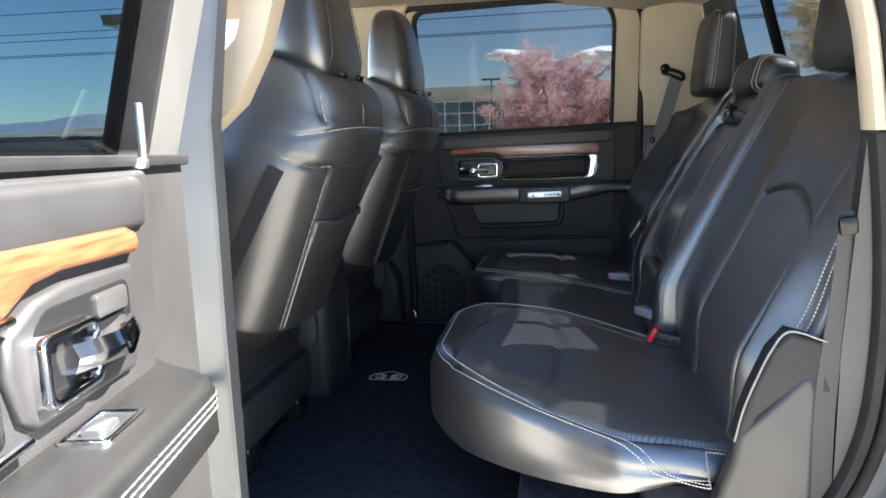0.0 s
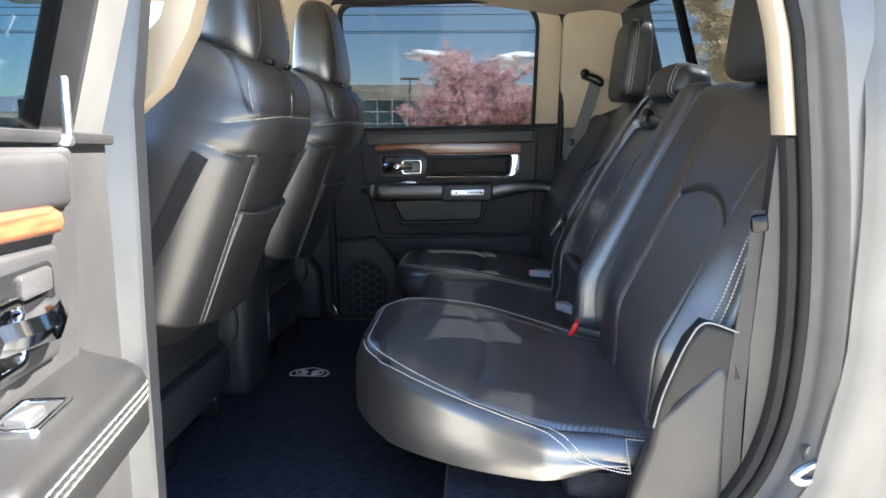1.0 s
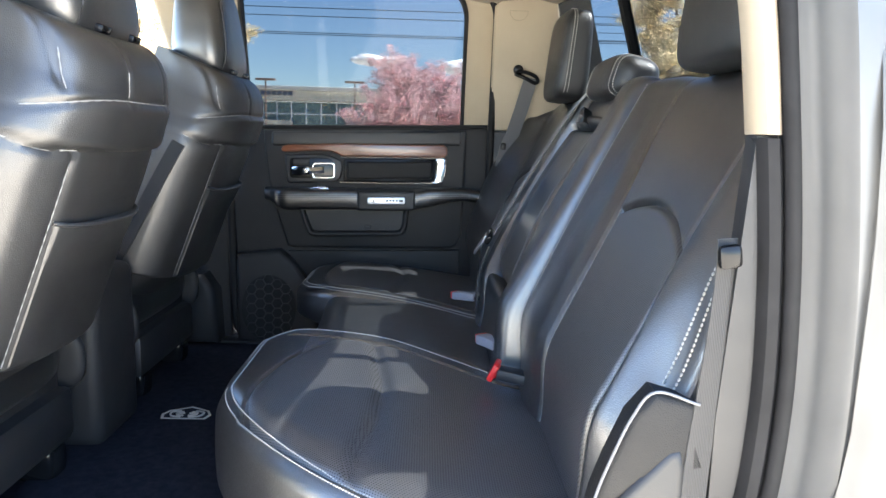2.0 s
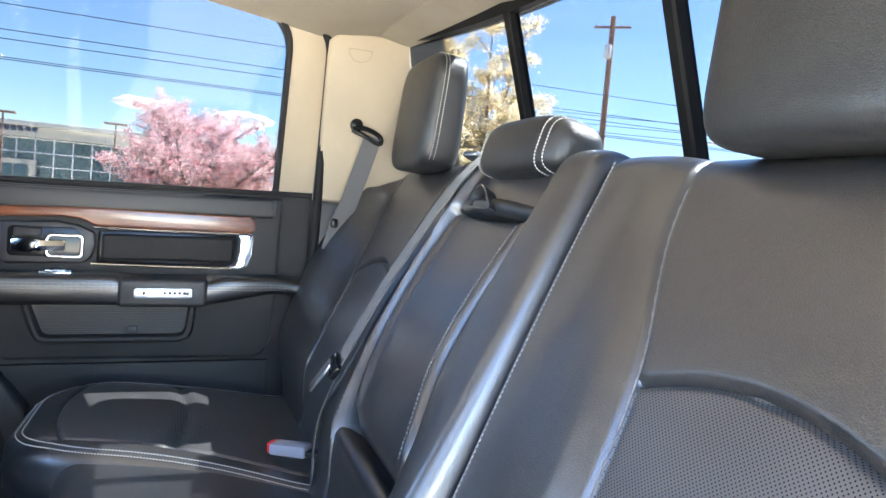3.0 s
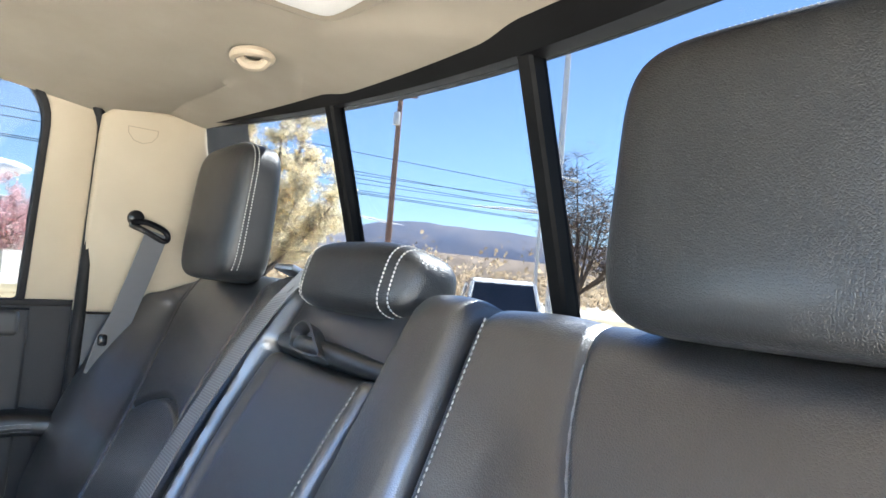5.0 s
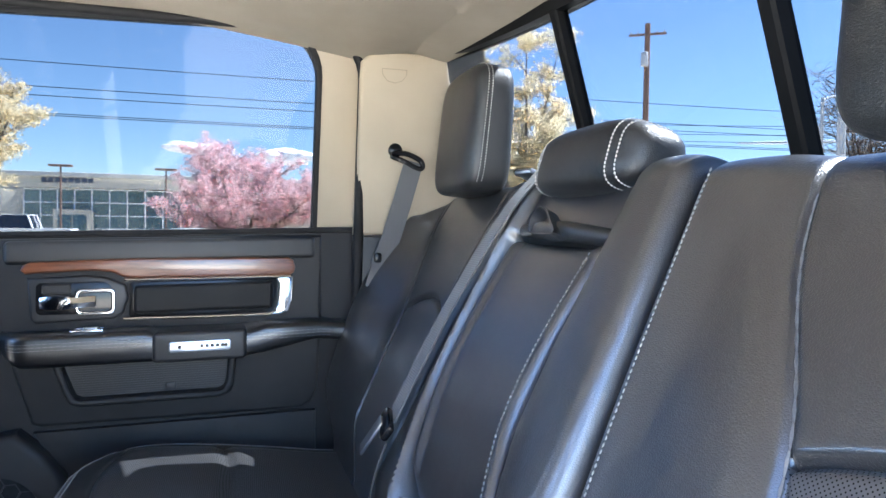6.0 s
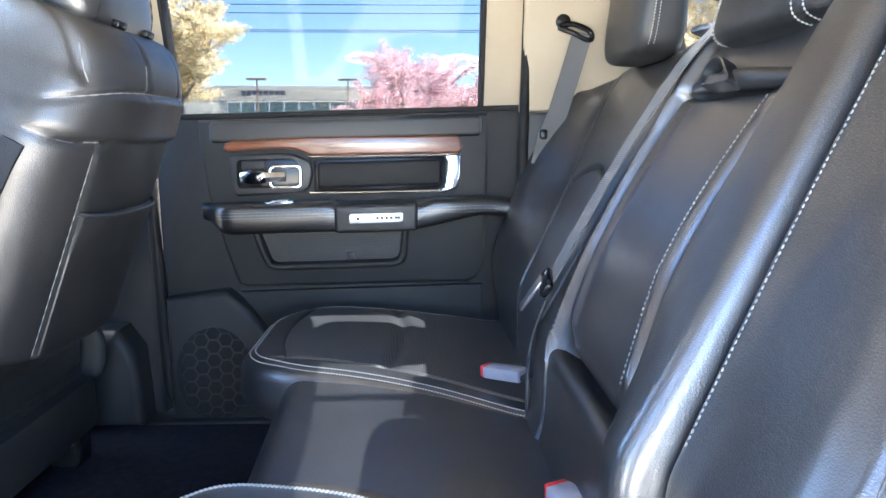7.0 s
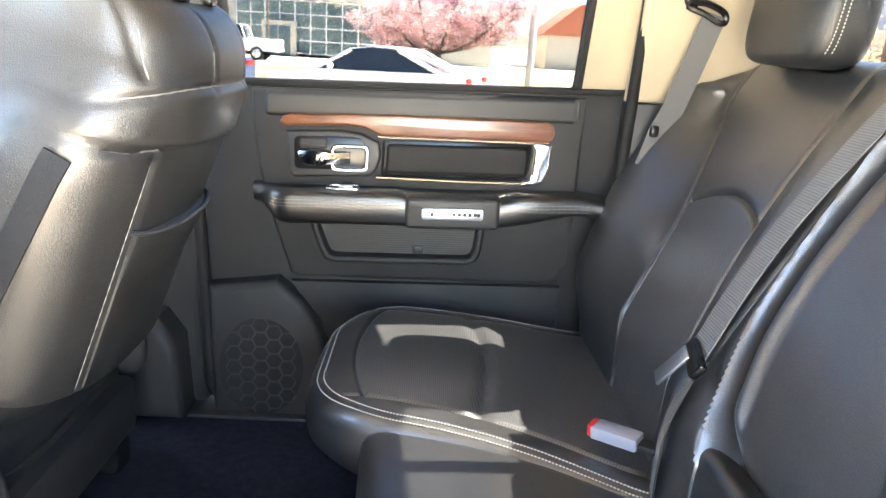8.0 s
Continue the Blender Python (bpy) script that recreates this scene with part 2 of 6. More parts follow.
def prism(pts, place, d0, d1, bevel=0.0, seg=2):
    """A plate: outline pts in (a, c), from depth d0 to d1; place(a, d, c) gives the world. The rim at d1 is rounded."""
    bm = bmesh.new()
    vs = [bm.verts.new((a, d0, c)) for a, c in pts]
    f = bm.faces.new(vs)
    r = bmesh.ops.extrude_face_region(bm, geom=[f])
    tops = [v for v in r["geom"] if isinstance(v, bmesh.types.BMVert)]
    for v in tops:
        v.co.y = d1
    if bevel:
        rim = [e for e in bm.edges if e.verts[0] in tops and e.verts[1] in tops]
        bmesh.ops.bevel(bm, geom=rim, offset=bevel, segments=seg, affect="EDGES", profile=0.5)
    for v in bm.verts:
        v.co = place(*v.co)
    return bm


def round_rect(a0, a1, c0, c1, r, n=6):
    """Corner radii r: one, or four for (a0 c0), (a1 c0), (a1 c1), (a0 c1)."""
    rs = (r,) * 4 if not isinstance(r, tuple) else r
    out = []
    for (ca, cc, sa, sc, start), q in zip(((a0, c0, 1, 1, 180), (a1, c0, -1, 1, 270), (a1, c1, -1, -1, 0), (a0, c1, 1, -1, 90)), rs):
        for k in range(n + 1):
            w = radians(start + 90 * k / n)
            out.append((ca + sa * q + q * math.cos(w), cc + sc * q + q * math.sin(w)))
    return out


def ring(outer, inner, place, d0, d1, bevel=0.0):
    """A frame between two outlines of as many points."""
    bm = bmesh.new()
    n = len(outer)
    rows = []
    for d in (d0, d1):
        rows.append([bm.verts.new((a, d, c)) for a, c in outer])
        rows.append([bm.verts.new((a, d, c)) for a, c in inner])
    o0, i0, o1, i1 = rows
    for k in range(n):
        j = (k + 1) % n
        for q in ((o0[k], o0[j], i0[j], i0[k]), (o1[k], i1[k], i1[j], o1[j]), (o0[k], o1[k], o1[j], o0[j]), (i0[k], i0[j], i1[j], i1[k])):
            bm.faces.new(q)
    if bevel:
        front = set(o1) | set(i1)
        rim = [e for e in bm.edges if e.verts[0] in front and e.verts[1] in front and ((e.verts[0] in o1) == (e.verts[1] in o1))]
        bmesh.ops.bevel(bm, geom=rim, offset=bevel, segments=2, affect="EDGES", profile=0.5)
    for v in bm.verts:
        v.co = place(*v.co)
    return bm


def tube(points, r, n=10, closed=False, flat=None):
    """A tube along points. flat=(w, t): a strap of that width and thickness, with its width along the given side vectors."""
    pts = [Vector(p) for p in points]
    bm = bmesh.new()
    rings = []
    m = len(pts)
    up = Vector((0, 0, 1))
    last = None
    for i, p in enumerate(pts):
        a = pts[(i - 1) % m] if (closed or i) else p
        b = pts[(i + 1) % m] if (closed or i < m - 1) else p
        t = (b - a).normalized()
        if last is None:
            last = up.cross(t) if abs(t.z) < 0.95 else Vector((1, 0, 0)).cross(t)
        s = (last - t * last.dot(t)).normalized()
        last = s
        u = t.cross(s)
        rad = r[i] if isinstance(r, (list, tuple)) else r
        rings.append([bm.verts.new(p + (s * math.cos(w) + u * math.sin(w)) * rad) for w in (2 * math.pi * k / n for k in range(n))])
    for i in range(m if closed else m - 1):
        A, B = rings[i], rings[(i + 1) % m]
        for k in range(n):
            bm.faces.new((A[k], A[(k + 1) % n], B[(k + 1) % n], B[k]))
    if not closed:
        bm.faces.new(rings[0][::-1])
        bm.faces.new(rings[-1])
    return bm


def strap(points, side, width, thick):
    """A flat band along points; side: unit vectors across it, one or one a point."""
    bm = bmesh.new()
    pts = [Vector(p) for p in points]
    rows = []
    for i, p in enumerate(pts):
        t = (pts[min(i + 1, len(pts) - 1)] - pts[max(i - 1, 0)]).normalized()
        s = Vector(side[i] if isinstance(side[0], (tuple, list, Vector)) else side)
        s = (s - t * s.dot(t)).normalized()
        nrm = t.cross(s)
        w = width[i] if isinstance(width, (list, tuple)) else width
        rows.append([bm.verts.new(p + s * w * 0.5 * a + nrm * thick * 0.5 * b) for a, b in ((-1, -1), (1, -1), (1, 1), (-1, 1))])
    for A, B in zip(rows, rows[1:]):
        for k in range(4):
            bm.faces.new((A[k], A[(k + 1) % 4], B[(k + 1) % 4], B[k]))
    bm.faces.new(rows[0][::-1])
    bm.faces.new(rows[-1])
    return bm


def bez(pts, n=24):
    """A smooth line through points."""
    P = [Vector(p) for p in pts]
    P = [P[0] * 2 - P[1]] + P + [P[-1] * 2 - P[-2]]
    out = []
    segs = len(P) - 3
    for s in range(segs):
        a, b, c, d = P[s:s + 4]
        k = max(2, n // segs)
        for i in range(k + (s == segs - 1)):
            t = i / k
            out.append(0.5 * ((2 * b) + (c - a) * t + (2 * a - 5 * b + 4 * c - d) * t * t + (3 * b - 3 * c + d - a) * t ** 3))
    return out


def stitches(points, length=0.0042, gap=0.0020, r=0.0008, lift=Vector((0, 0, 0))):
    """Short thread stitches along a line, joined into one mesh."""
    pts = [Vector(p) + lift for p in points]
    verts, faces = [], []
    pos, dist = pts[0], 0.0
    acc = []
    total = 0.0
    cum = [0.0]
    for a, b in zip(pts, pts[1:]):
        total += (b - a).length
        cum.append(total)

    def at(d):
        for i in range(len(cum) - 1):
            if d <= cum[i + 1]:
                f = (d - cum[i]) / max(1e-9, cum[i + 1] - cum[i])
                return pts[i].lerp(pts[i + 1], f)
        return pts[-1]

    d = 0.0
    while d + length < total:
        a, b = at(d), at(d + length)
        t = (b - a).normalized()
        s = t.cross(Vector((0.3, 0.2, 0.93))).normalized()
        u = t.cross(s)
        k = len(verts)
        for q, e in ((a, 0.6), (a.lerp(b, 0.5), 1.25), (b, 0.6)):
            for x, y in ((-1, -1), (1, -1), (1, 1), (-1, 1)):
                verts.append(q + s * x * r * e + u * y * r * e)
        for j in (0, 4):
            for i in range(4):
                faces.append((k + j + i, k + j + (i + 1) % 4, k + j + 4 + (i + 1) % 4, k + j + 4 + i))
        faces.append((k + 3, k + 2, k + 1, k))
        faces.append((k + 8, k + 9, k + 10, k + 11))
        d += length + gap
    bm = bmesh.new()
    vs = [bm.verts.new(v) for v in verts]
    for f in faces:
        bm.faces.new([vs[i] for i in f])
    return bm


def rounded(c, s, n=5.0, cuts=14, turn=(0, 0, 0), shape=None):
    """A stuffed block: a box of size s with full, soft edges."""
    bm = bmesh.new()
    bmesh.ops.create_cube(bm, size=2.0)
    bmesh.ops.subdivide_edges(bm, edges=bm.edges[:], cuts=cuts, use_grid_fill=True)
    for v in bm.verts:
        p = v.co
        q = Vector([math.copysign(math.sin(abs(t) * math.pi / 2) ** 0.9, t) for t in p])
        k = (abs(q.x) ** n + abs(q.y) ** n + abs(q.z) ** n) ** (1 / n)
        q = q / k
        if shape:
            q = Vector(shape(q))
        v.co = Vector((q.x * s[0] / 2, q.y * s[1] / 2, q.z * s[2] / 2))
    return moved(bm, pose(*c, *turn))


def smooth01(t):
    t = min(1.0, max(0.0, t))
    return t * t * (3 - 2 * t)


def edge_drop(d, r):
    return 0.0 if d >= r else r - math.sqrt(max(0.0, r * r - (r - d) ** 2))


def groove(d, w=0.004, depth=0.006):
    return -depth * math.exp(-(d / w) ** 2)


def eased(n):
    """Steps from 0 to 1, closer at both ends."""
    return [0.35 * k / n + 0.65 * (0.5 - 0.5 * math.cos(math.pi * k / n)) for k in range(n + 1)]


def pad(left, right, v0, v1, height, place, floor, nu=60, nv=60, r=0.04, inset=None, rv=None, ucut=None, vcut=None, edge=None):
    """A stuffed pad. Its plan runs from v0 to v1 and, at each v, from left(v) to right(v); height(u, v) is its swell, place(u, v, h) the world,
    floor(u, v) the depth of its underside; r rounds its edges. ucut(v) and vcut(u) are seams that the mesh follows, nu and nv then the counts
    between them; edge(u, v), where given, is the distance to the rim; inset lists the fields (across, along) that make a second mesh. Returns the two."""
    rv = rv or (r, r)
    nu = nu if ucut else [nu]
    nv = nv if vcut else [nv]
    ts = [(k, t) for k, n in enumerate(nu) for t in (eased(n) if k == 0 else eased(n)[1:])]
    ss = [(k, t) for k, n in enumerate(nv) for t in (eased(n) if k == 0 else eased(n)[1:])]

    def at(cuts, k, t):
        return cuts[k] + (cuts[k + 1] - cuts[k]) * t

    def ucuts(v):
        return [left(v)] + (list(ucut(v)) if ucut else []) + [right(v)]

    def vcuts(u):
        return [v0] + (list(vcut(u)) if vcut else []) + [v1]

    grid = []
    vm = v0 + (v1 - v0) * 0.5
    for kv, tv in ss:
        row = []
        for ku, tu in ts:
            v = at(vcuts(at(ucuts(vm), ku, tu)), kv, tv)
            v = at(vcuts(at(ucuts(v), ku, tu)), kv, tv)
            L, R = left(v), right(v)
            u = at(ucuts(v), ku, tu)
            du = min(abs(u - L), abs(R - u))
            if edge:
                h = height(u, v) - edge_drop(edge(u, v), r)
            else:
                h = height(u, v) - edge_drop(du, r)
                h -= edge_drop(abs(v - v0), rv[0]) if rv[0] else 0
            h -= edge_drop(abs(v1 - v), rv[1]) if rv[1] else 0
            row.append((u, v, h))
        grid.append(row)
    nu, nv = len(ts) - 1, len(ss) - 1
    a, b = bmesh.new(), bmesh.new()
    va = [[None] * (nu + 1) for _ in range(nv + 1)]
    vb = [[None] * (nu + 1) for _ in range(nv + 1)]
    for j in range(nv):
        for i in range(nu):
            q = ((j, i), (j, i + 1), (j + 1, i + 1), (j + 1, i))
            bm, vv = (b, vb) if inset and (ts[i + 1][0], ss[j + 1][0]) in inset else (a, va)
            face = []
            for y, x in q:
                if vv[y][x] is None:
                    vv[y][x] = bm.verts.new(place(*grid[y][x]))
                face.append(vv[y][x])
            bm.faces.new(face)
    loop = [(0, i) for i in range(nu)] + [(j, nu) for j in range(nv)] + [(nv, i) for i in range(nu, 0, -1)] + [(j, 0) for j in range(nv, 0, -1)]
    top = [va[y][x] or a.verts.new(place(*grid[y][x])) for y, x in loop]
    steps = 5
    prev = top
    for s in range(1, steps + 1):
        cur = []
        for y, x in loop:
            u, v, h = grid[y][x]
            f = floor(u, v)
            swell = 0.006 * math.sin(math.pi * s / steps)
            L, R = left(v), right(v)
            w = swell * (1 if u > (L + R) / 2 else -1) if x in (0, nu) else 0.0
            cur.append(a.verts.new(place(u + w, v, h + (f - h) * s / steps)))
        for k in range(len(loop)):
            j = (k + 1) % len(loop)
            a.faces.new((prev[k], prev[j], cur[j], cur[k]))
        prev = cur
    a.faces.new(prev[::-1])
    bmesh.ops.recalc_face_normals(a, faces=a.faces)
    if inset:
        bmesh.ops.recalc_face_normals(b, faces=b.faces)
        return a, b
    b.free()
    return a, None


# ---- the cab: floor, walls, roof ----
FLOOR_Z = 0.15
GROUND_Z = -0.62


def side_y(z):
    """The cab's side leans in above the window sill."""
    return 0.83 - 0.27 * max(0.0, z - 0.935)


def roof_z(x, y):
    k = max(0.0, min(1.0, (x + 0.35) / 0.78))
    swell = 0.008 * smooth01((0.27 - (0.42 - x) * 1.25 - abs(y)) / 0.09) * smooth01((x - 0.14) / 0.12)
    drop = 0.06 * (1 - 0.85 * smooth01((x - 0.12) / 0.22)) if y > 0 else 0.06
    return 1.455 - drop * abs(y / (0.70 if y > 0 else 0.85)) ** 3 - 0.11 * k ** 1.3 - swell


def glass_x(y, z):
    return 0.437 - 0.19 * y * y + (1.325 - z) * 0.30


def floor_mesh():
    bm = join(rbox((-0.75, -0.05, FLOOR_Z - 0.03), (2.6, 1.72, 0.05), 0.01))
    return bm


structure("floor", floor_mesh(), CARPET, "dark blue-black carpeted cab floor", "floor")


def sill(side):
    y = 0.80 if side == 1 else -0.86
    bm = join(rbox((-0.33, y, FLOOR_Z - 0.03), (0.95, 0.10, 0.07), 0.015))
    structure("door_sill", bm, PLASTIC, "black plastic scuff plate along the door sill", "sill")
    bm = join(rbox((-0.4, 0.885 * side, FLOOR_Z - 0.12), (2.8, 0.07, 0.24), 0.03, 3), rbox((-0.4, 0.84 * side, FLOOR_Z - 0.075), (2.8, 0.05, 0.09), 0.01))
    structure("rocker_panel", bm, PAINT, "silver painted rocker panel below the doors", "body panel")


sill(1)
sill(-1)


def headliner():
    bm = bmesh.new()
    xs = [-1.55 + 1.985 * i / 120 for i in range(121)]
    ys = [-0.86 + 1.575 * j / 100 for j in range(101)]
    rows = [[bm.verts.new((x - (0.19 * y * y if x > 0.3 else 0.0) * smooth01((x - 0.2) / 0.2), y, roof_z(x, y))) for y in ys] for x in xs]
    for a, b in zip(rows, rows[1:]):
        for k in range(100):
            bm.faces.new((a[k], a[k + 1], b[k + 1], b[k]))
    r = bmesh.ops.extrude_face_region(bm, geom=bm.faces[:])
    for v in r["geom"]:
        if isinstance(v, bmesh.types.BMVert):
            v.co.z += 0.03
    return bm


structure("ceiling", headliner(), HEADLINER, "light beige cloth headliner", "ceiling", angle=60)


def roof_skin():
    bm = bmesh.new()
    xs = [-1.6 + 1.985 * i / 20 for i in range(21)]
    ys = [-0.90 + 1.65 * j / 20 for j in range(21)]
    rows = [[bm.verts.new((x, y, roof_z(x, y * 0.93) + 0.045 - 0.01 * (abs(y) / 0.75) ** 6)) for y in ys] for x in xs]
    for a, b in zip(rows, rows[1:]):
        for k in range(20):
            bm.faces.new((a[k], a[k + 1], b[k + 1], b[k]))
    r = bmesh.ops.extrude_face_region(bm, geom=bm.faces[:])
    for v in r["geom"]:
        if isinstance(v, bmesh.types.BMVert):
            v.co.z += 0.03
    return bm


structure("roof", roof_skin(), PAINT, "silver painted steel cab roof", "roof", angle=60)


def wall_place(side, inset=0.0):
    """Depth d points out of the cab."""
    return lambda a, d, c: Vector((a, side * (side_y(c) - inset + d), c))


def far_wall():
    """The far side outside the door trim: lower body, pillars, cant rail."""
    pl = wall_place(1, -0.06)
    bits = [
        prism([(-2.0, 0.0), (-0.775, 0.0), (-0.775, 0.92), (-2.0, 0.92)], pl, 0.0, 0.05),
        prism([(0.165, 0.0), (0.85, 0.0), (0.85, 0.93), (0.165, 0.93)], pl, 0.0, 0.05),
        prism([(-0.80, 0.92), (-0.765, 0.92), (-0.765, 1.42), (-0.80, 1.42)], pl, 0.0, 0.04),
        prism([(-2.0, 1.40), (0.36, 1.40), (0.36, 1.44), (-2.0, 1.44)], pl, -0.05, 0.04),
        prism([(0.165, 0.93), (0.62, 0.93), (0.46, 1.40), (0.165, 1.40)], pl, 0.0, 0.04),
    ]
    return join(*bits)


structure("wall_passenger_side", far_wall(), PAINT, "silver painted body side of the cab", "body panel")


def rear_wall():
    bits = [rbox((0.66, -0.065, 0.52), (0.05, 1.77, 0.86), 0.01)]
    return join(*bits)


structure("wall_rear", rear_wall(), PLASTIC, "black rear cab wall behind the seat", "wall")
firewall = join(rbox((-2.0, 0, 0.45), (0.06, 1.7, 0.95), 0.01))
structure("wall_front", firewall, PLASTIC, "black bulkhead at the front of the cab", "wall")

# windscreen posts
bm = join(*[tube([(-2.0, s * 0.78, 0.92), (-1.75, s * 0.74, 1.15), (-1.5, s * 0.69, 1.42)], 0.045, 10) for s in (1, -1)])
structure("windscreen_pillars", bm, PAINT, "slim silver windscreen pillars", "pillar")


# rear window
def rear_frame():
    bits = []
    # header across the top
    for (z0, z1, out, inn) in ((1.322, 1.380, 0.015, -0.02), (0.93, 0.965, 0.015, -0.02)):
        bm = bmesh.new()
        rows = []
        for j in range(41):
            y = -0.88 + 1.63 * j / 40
            rows.append([bm.verts.new((glass_x(y, z) + o, y, z + 0.03 * y)) for z, o in ((z0, inn), (z0, out), (z1, out), (z1, inn - 0.012))])
        for a, b in zip(rows, rows[1:]):
            for k in range(4):
                bm.faces.new((a[k], a[(k + 1) % 4], b[(k + 1) % 4], b[k]))
        bm.faces.new(rows[0][::-1])
        bm.faces.new(rows[-1])
        bits.append(bm)
    for y in (-0.872, 0.742):
        bits.append(tube([(glass_x(y, z), y, z) for z in (0.94, 1.1, 1.25, 1.345)], 0.016, 8))
    return join(*bits)


rear_win = tagged(part("window_rear", rear_frame(), FRAME_BLACK), "sliding rear cab window in a gloss black frame", "window", "", "structure")


def mullion(y):
    bm = bmesh.new()
    rows = []
    for k in range(13):
        z = 0.945 + 0.385 * k / 12
        yy = y * (1.0 + 0.05 * (1.3 - z))
        rows.append([bm.verts.new((glass_x(yy, z) + dx, yy + dy, z)) for dx, dy in ((-0.014, -0.013), (-0.018, -0.009), (-0.018, 0.009), (-0.014, 0.013), (0.008, 0.013), (0.008, -0.013))])
    for a, b in zip(rows, rows[1:]):
        for k in range(6):
            bm.faces.new((a[k], a[(k + 1) % 6], b[(k + 1) % 6], b[k]))
    bm.faces.new(rows[0][::-1])
    bm.faces.new(rows[-1])
    return bm


for y in (0.243, -0.232):
    part("mullion", mullion(y), FRAME_BLACK, rear_win)


def curved_pane(y0, y1, off):
    bm = bmesh.new()
    rows = []
    for j in range(13):
        y = y0 + (y1 - y0) * j / 12
        rows.append([(bm.verts.new((glass_x(y, z) + off, y, z)), bm.verts.new((glass_x(y, z) + off + 0.004, y, z))) for z in (0.945, 1.14, 1.335 + 0.03 * max(0.0, y))])
    for a, b in zip(rows, rows[1:]):
        for k in range(2):
            for s in (0, 1):
                bm.faces.new((a[k][s], a[k + 1][s], b[k + 1][s], b[k][s]))
    return bm


for y0, y1, off in ((-0.865, -0.225, 0.004), (-0.24, 0.25, -0.003), (0.235, 0.735, 0.004)):
    part("pane", curved_pane(y0, y1, off), GLASS_REAR, rear_win)
# slider catch marks on the mullion
part("catch", rbox((glass_x(0.243, 1.02) - 0.02, 0.243, 1.035), (0.012, 0.026, 0.05), 0.004), GLOSS_BLACK, rear_win)


# ---- rear corner trim on the far side ----
def cpillar_trim(side):
    pl = lambda a, d, c: Vector((a, side * (0.765 - 0.16 * max(0.0, c - 0.93) - d), c))
    pts = [(0.140, 0.925), (0.470, 0.925), (0.356, 1.30), (0.346, 1.352), (0.17, 1.352), (0.142, 1.325)]
    return prism(pts, pl, -0.02, 0.012, 0.010, 3), pl


bm, CPL = cpillar_trim(1)
cpil = tagged(part("corner_trim", bm, BEIGE), "beige plastic rear corner pillar trim", "pillar trim", "", "structure")
outer = [(0.190, 1.312), (0.250, 1.312), (0.250, 1.300), (0.240, 1.286), (0.222, 1.280), (0.204, 1.284), (0.192, 1.298)]
inner = [(0.22 + (a - 0.22) * 0.95, 1.297 + (c - 1.297) * 0.91) for a, c in outer]
# The shade in the gap round the cap is coloured on as a darker ring.
part("cover_cap", ring(outer, inner, CPL, 0.010, 0.0128), surface("painted_gap_shade", (0.20, 0.16, 0.11), (0.25, 0.20, 0.14), 30, (0.7, 0.8)), cpil, "small flush cap outline in the trim")
pl = lambda a, d, c: Vector((a, 0.775 - d, c))
tagged(part("quarter_trim", prism([(0.142, FLOOR_Z - 0.02), (0.63, FLOOR_Z - 0.02), (0.63, 0.922), (0.142, 0.922)], pl, -0.02, 0.012, 0.008), PLASTIC), "charcoal plastic lower quarter trim", "pillar trim", "", "structure")
npl = lambda a, d, c: Vector((a, -(0.893 - 0.16 * max(0.0, c - 0.93) - d), c))
tagged(part("corner_trim", prism([(0.284, 0.912), (0.470, 0.912), (0.356, 1.30), (0.346, 1.352), (0.20, 1.352), (0.245, 1.15)], npl, -0.02, 0.012, 0.010, 3), BEIGE), "beige plastic rear corner pillar trim beside the open doorway", "pillar trim", "", "structure")
tagged(part("quarter_trim", prism([(0.26, FLOOR_Z - 0.02), (0.63, FLOOR_Z - 0.02), (0.63, 0.908), (0.270, 0.908), (0.256, 0.6)], lambda a, d, c: Vector((a, -(0.900 - d), c)), -0.02, 0.012, 0.008), PLASTIC), "charcoal plastic lower quarter trim beside the open doorway", "pillar trim", "", "structure")


# rubber seals round the two rear door openings
def seal_loop(side):
    pts = round_rect(-0.752, 0.150, FLOOR_Z - 0.02, 1.385, (0.10, 0.12, 0.10, 0.06), 8)
    return [(a, side * (side_y(c) - 0.012), c) for a, c in pts]


structure("door_seal", tube(seal_loop(1), [0.016 if p[2] < 0.9 else 0.010 for p in seal_loop(1)], 10, True), RUBBER, "black rubber door seal", "seal")


# ---- far B-pillar trim ----
def bpillar(side):
    pl = lambda a, d, c: Vector((a, side * (side_y(c) + 0.02 - d), c))
    low = join(prism([(-0.98, FLOOR_Z), (-0.765, FLOOR_Z), (-0.765, 0.95), (-0.93, 0.95)], pl, -0.02, 0.045, 0.02, 3),
               prism([(-1.02, FLOOR_Z), (-0.79, FLOOR_Z), (-0.80, 0.34), (-0.84, 0.40), (-1.02, 0.40)], pl, 0.0, 0.13, 0.025, 3))
    up = prism([(-0.93, 0.95), (-0.765, 0.95), (-0.755, 1.20), (-0.72, 1.36), (-0.70, 1.405), (-1.02, 1.405), (-0.97, 1.30), (-0.94, 1.15)], pl, -0.02, 0.05, 0.02, 3)
    return low, up


low, up = bpillar(1)
structure("pillar_lower_trim", low, PLASTIC_GREY, "charcoal lower centre pillar trim", "pillar trim")
structure("pillar_upper_trim", up, BEIGE, "beige upper centre pillar trim", "pillar trim")


# ---- rear doors, shut on the far side and swung open on the near side ----
def place_far(a, b, c):
    """a along the cab, b out of the trim into the cab, c up."""
    lean = 0.27 * max(0.0, c - 0.935)
    return Vector((a, 0.82 - lean - b, c + 0.028 * (a - 0.056)))


OPEN_TURN = Matrix.Rotation(radians(-79.5), 4, "Z")


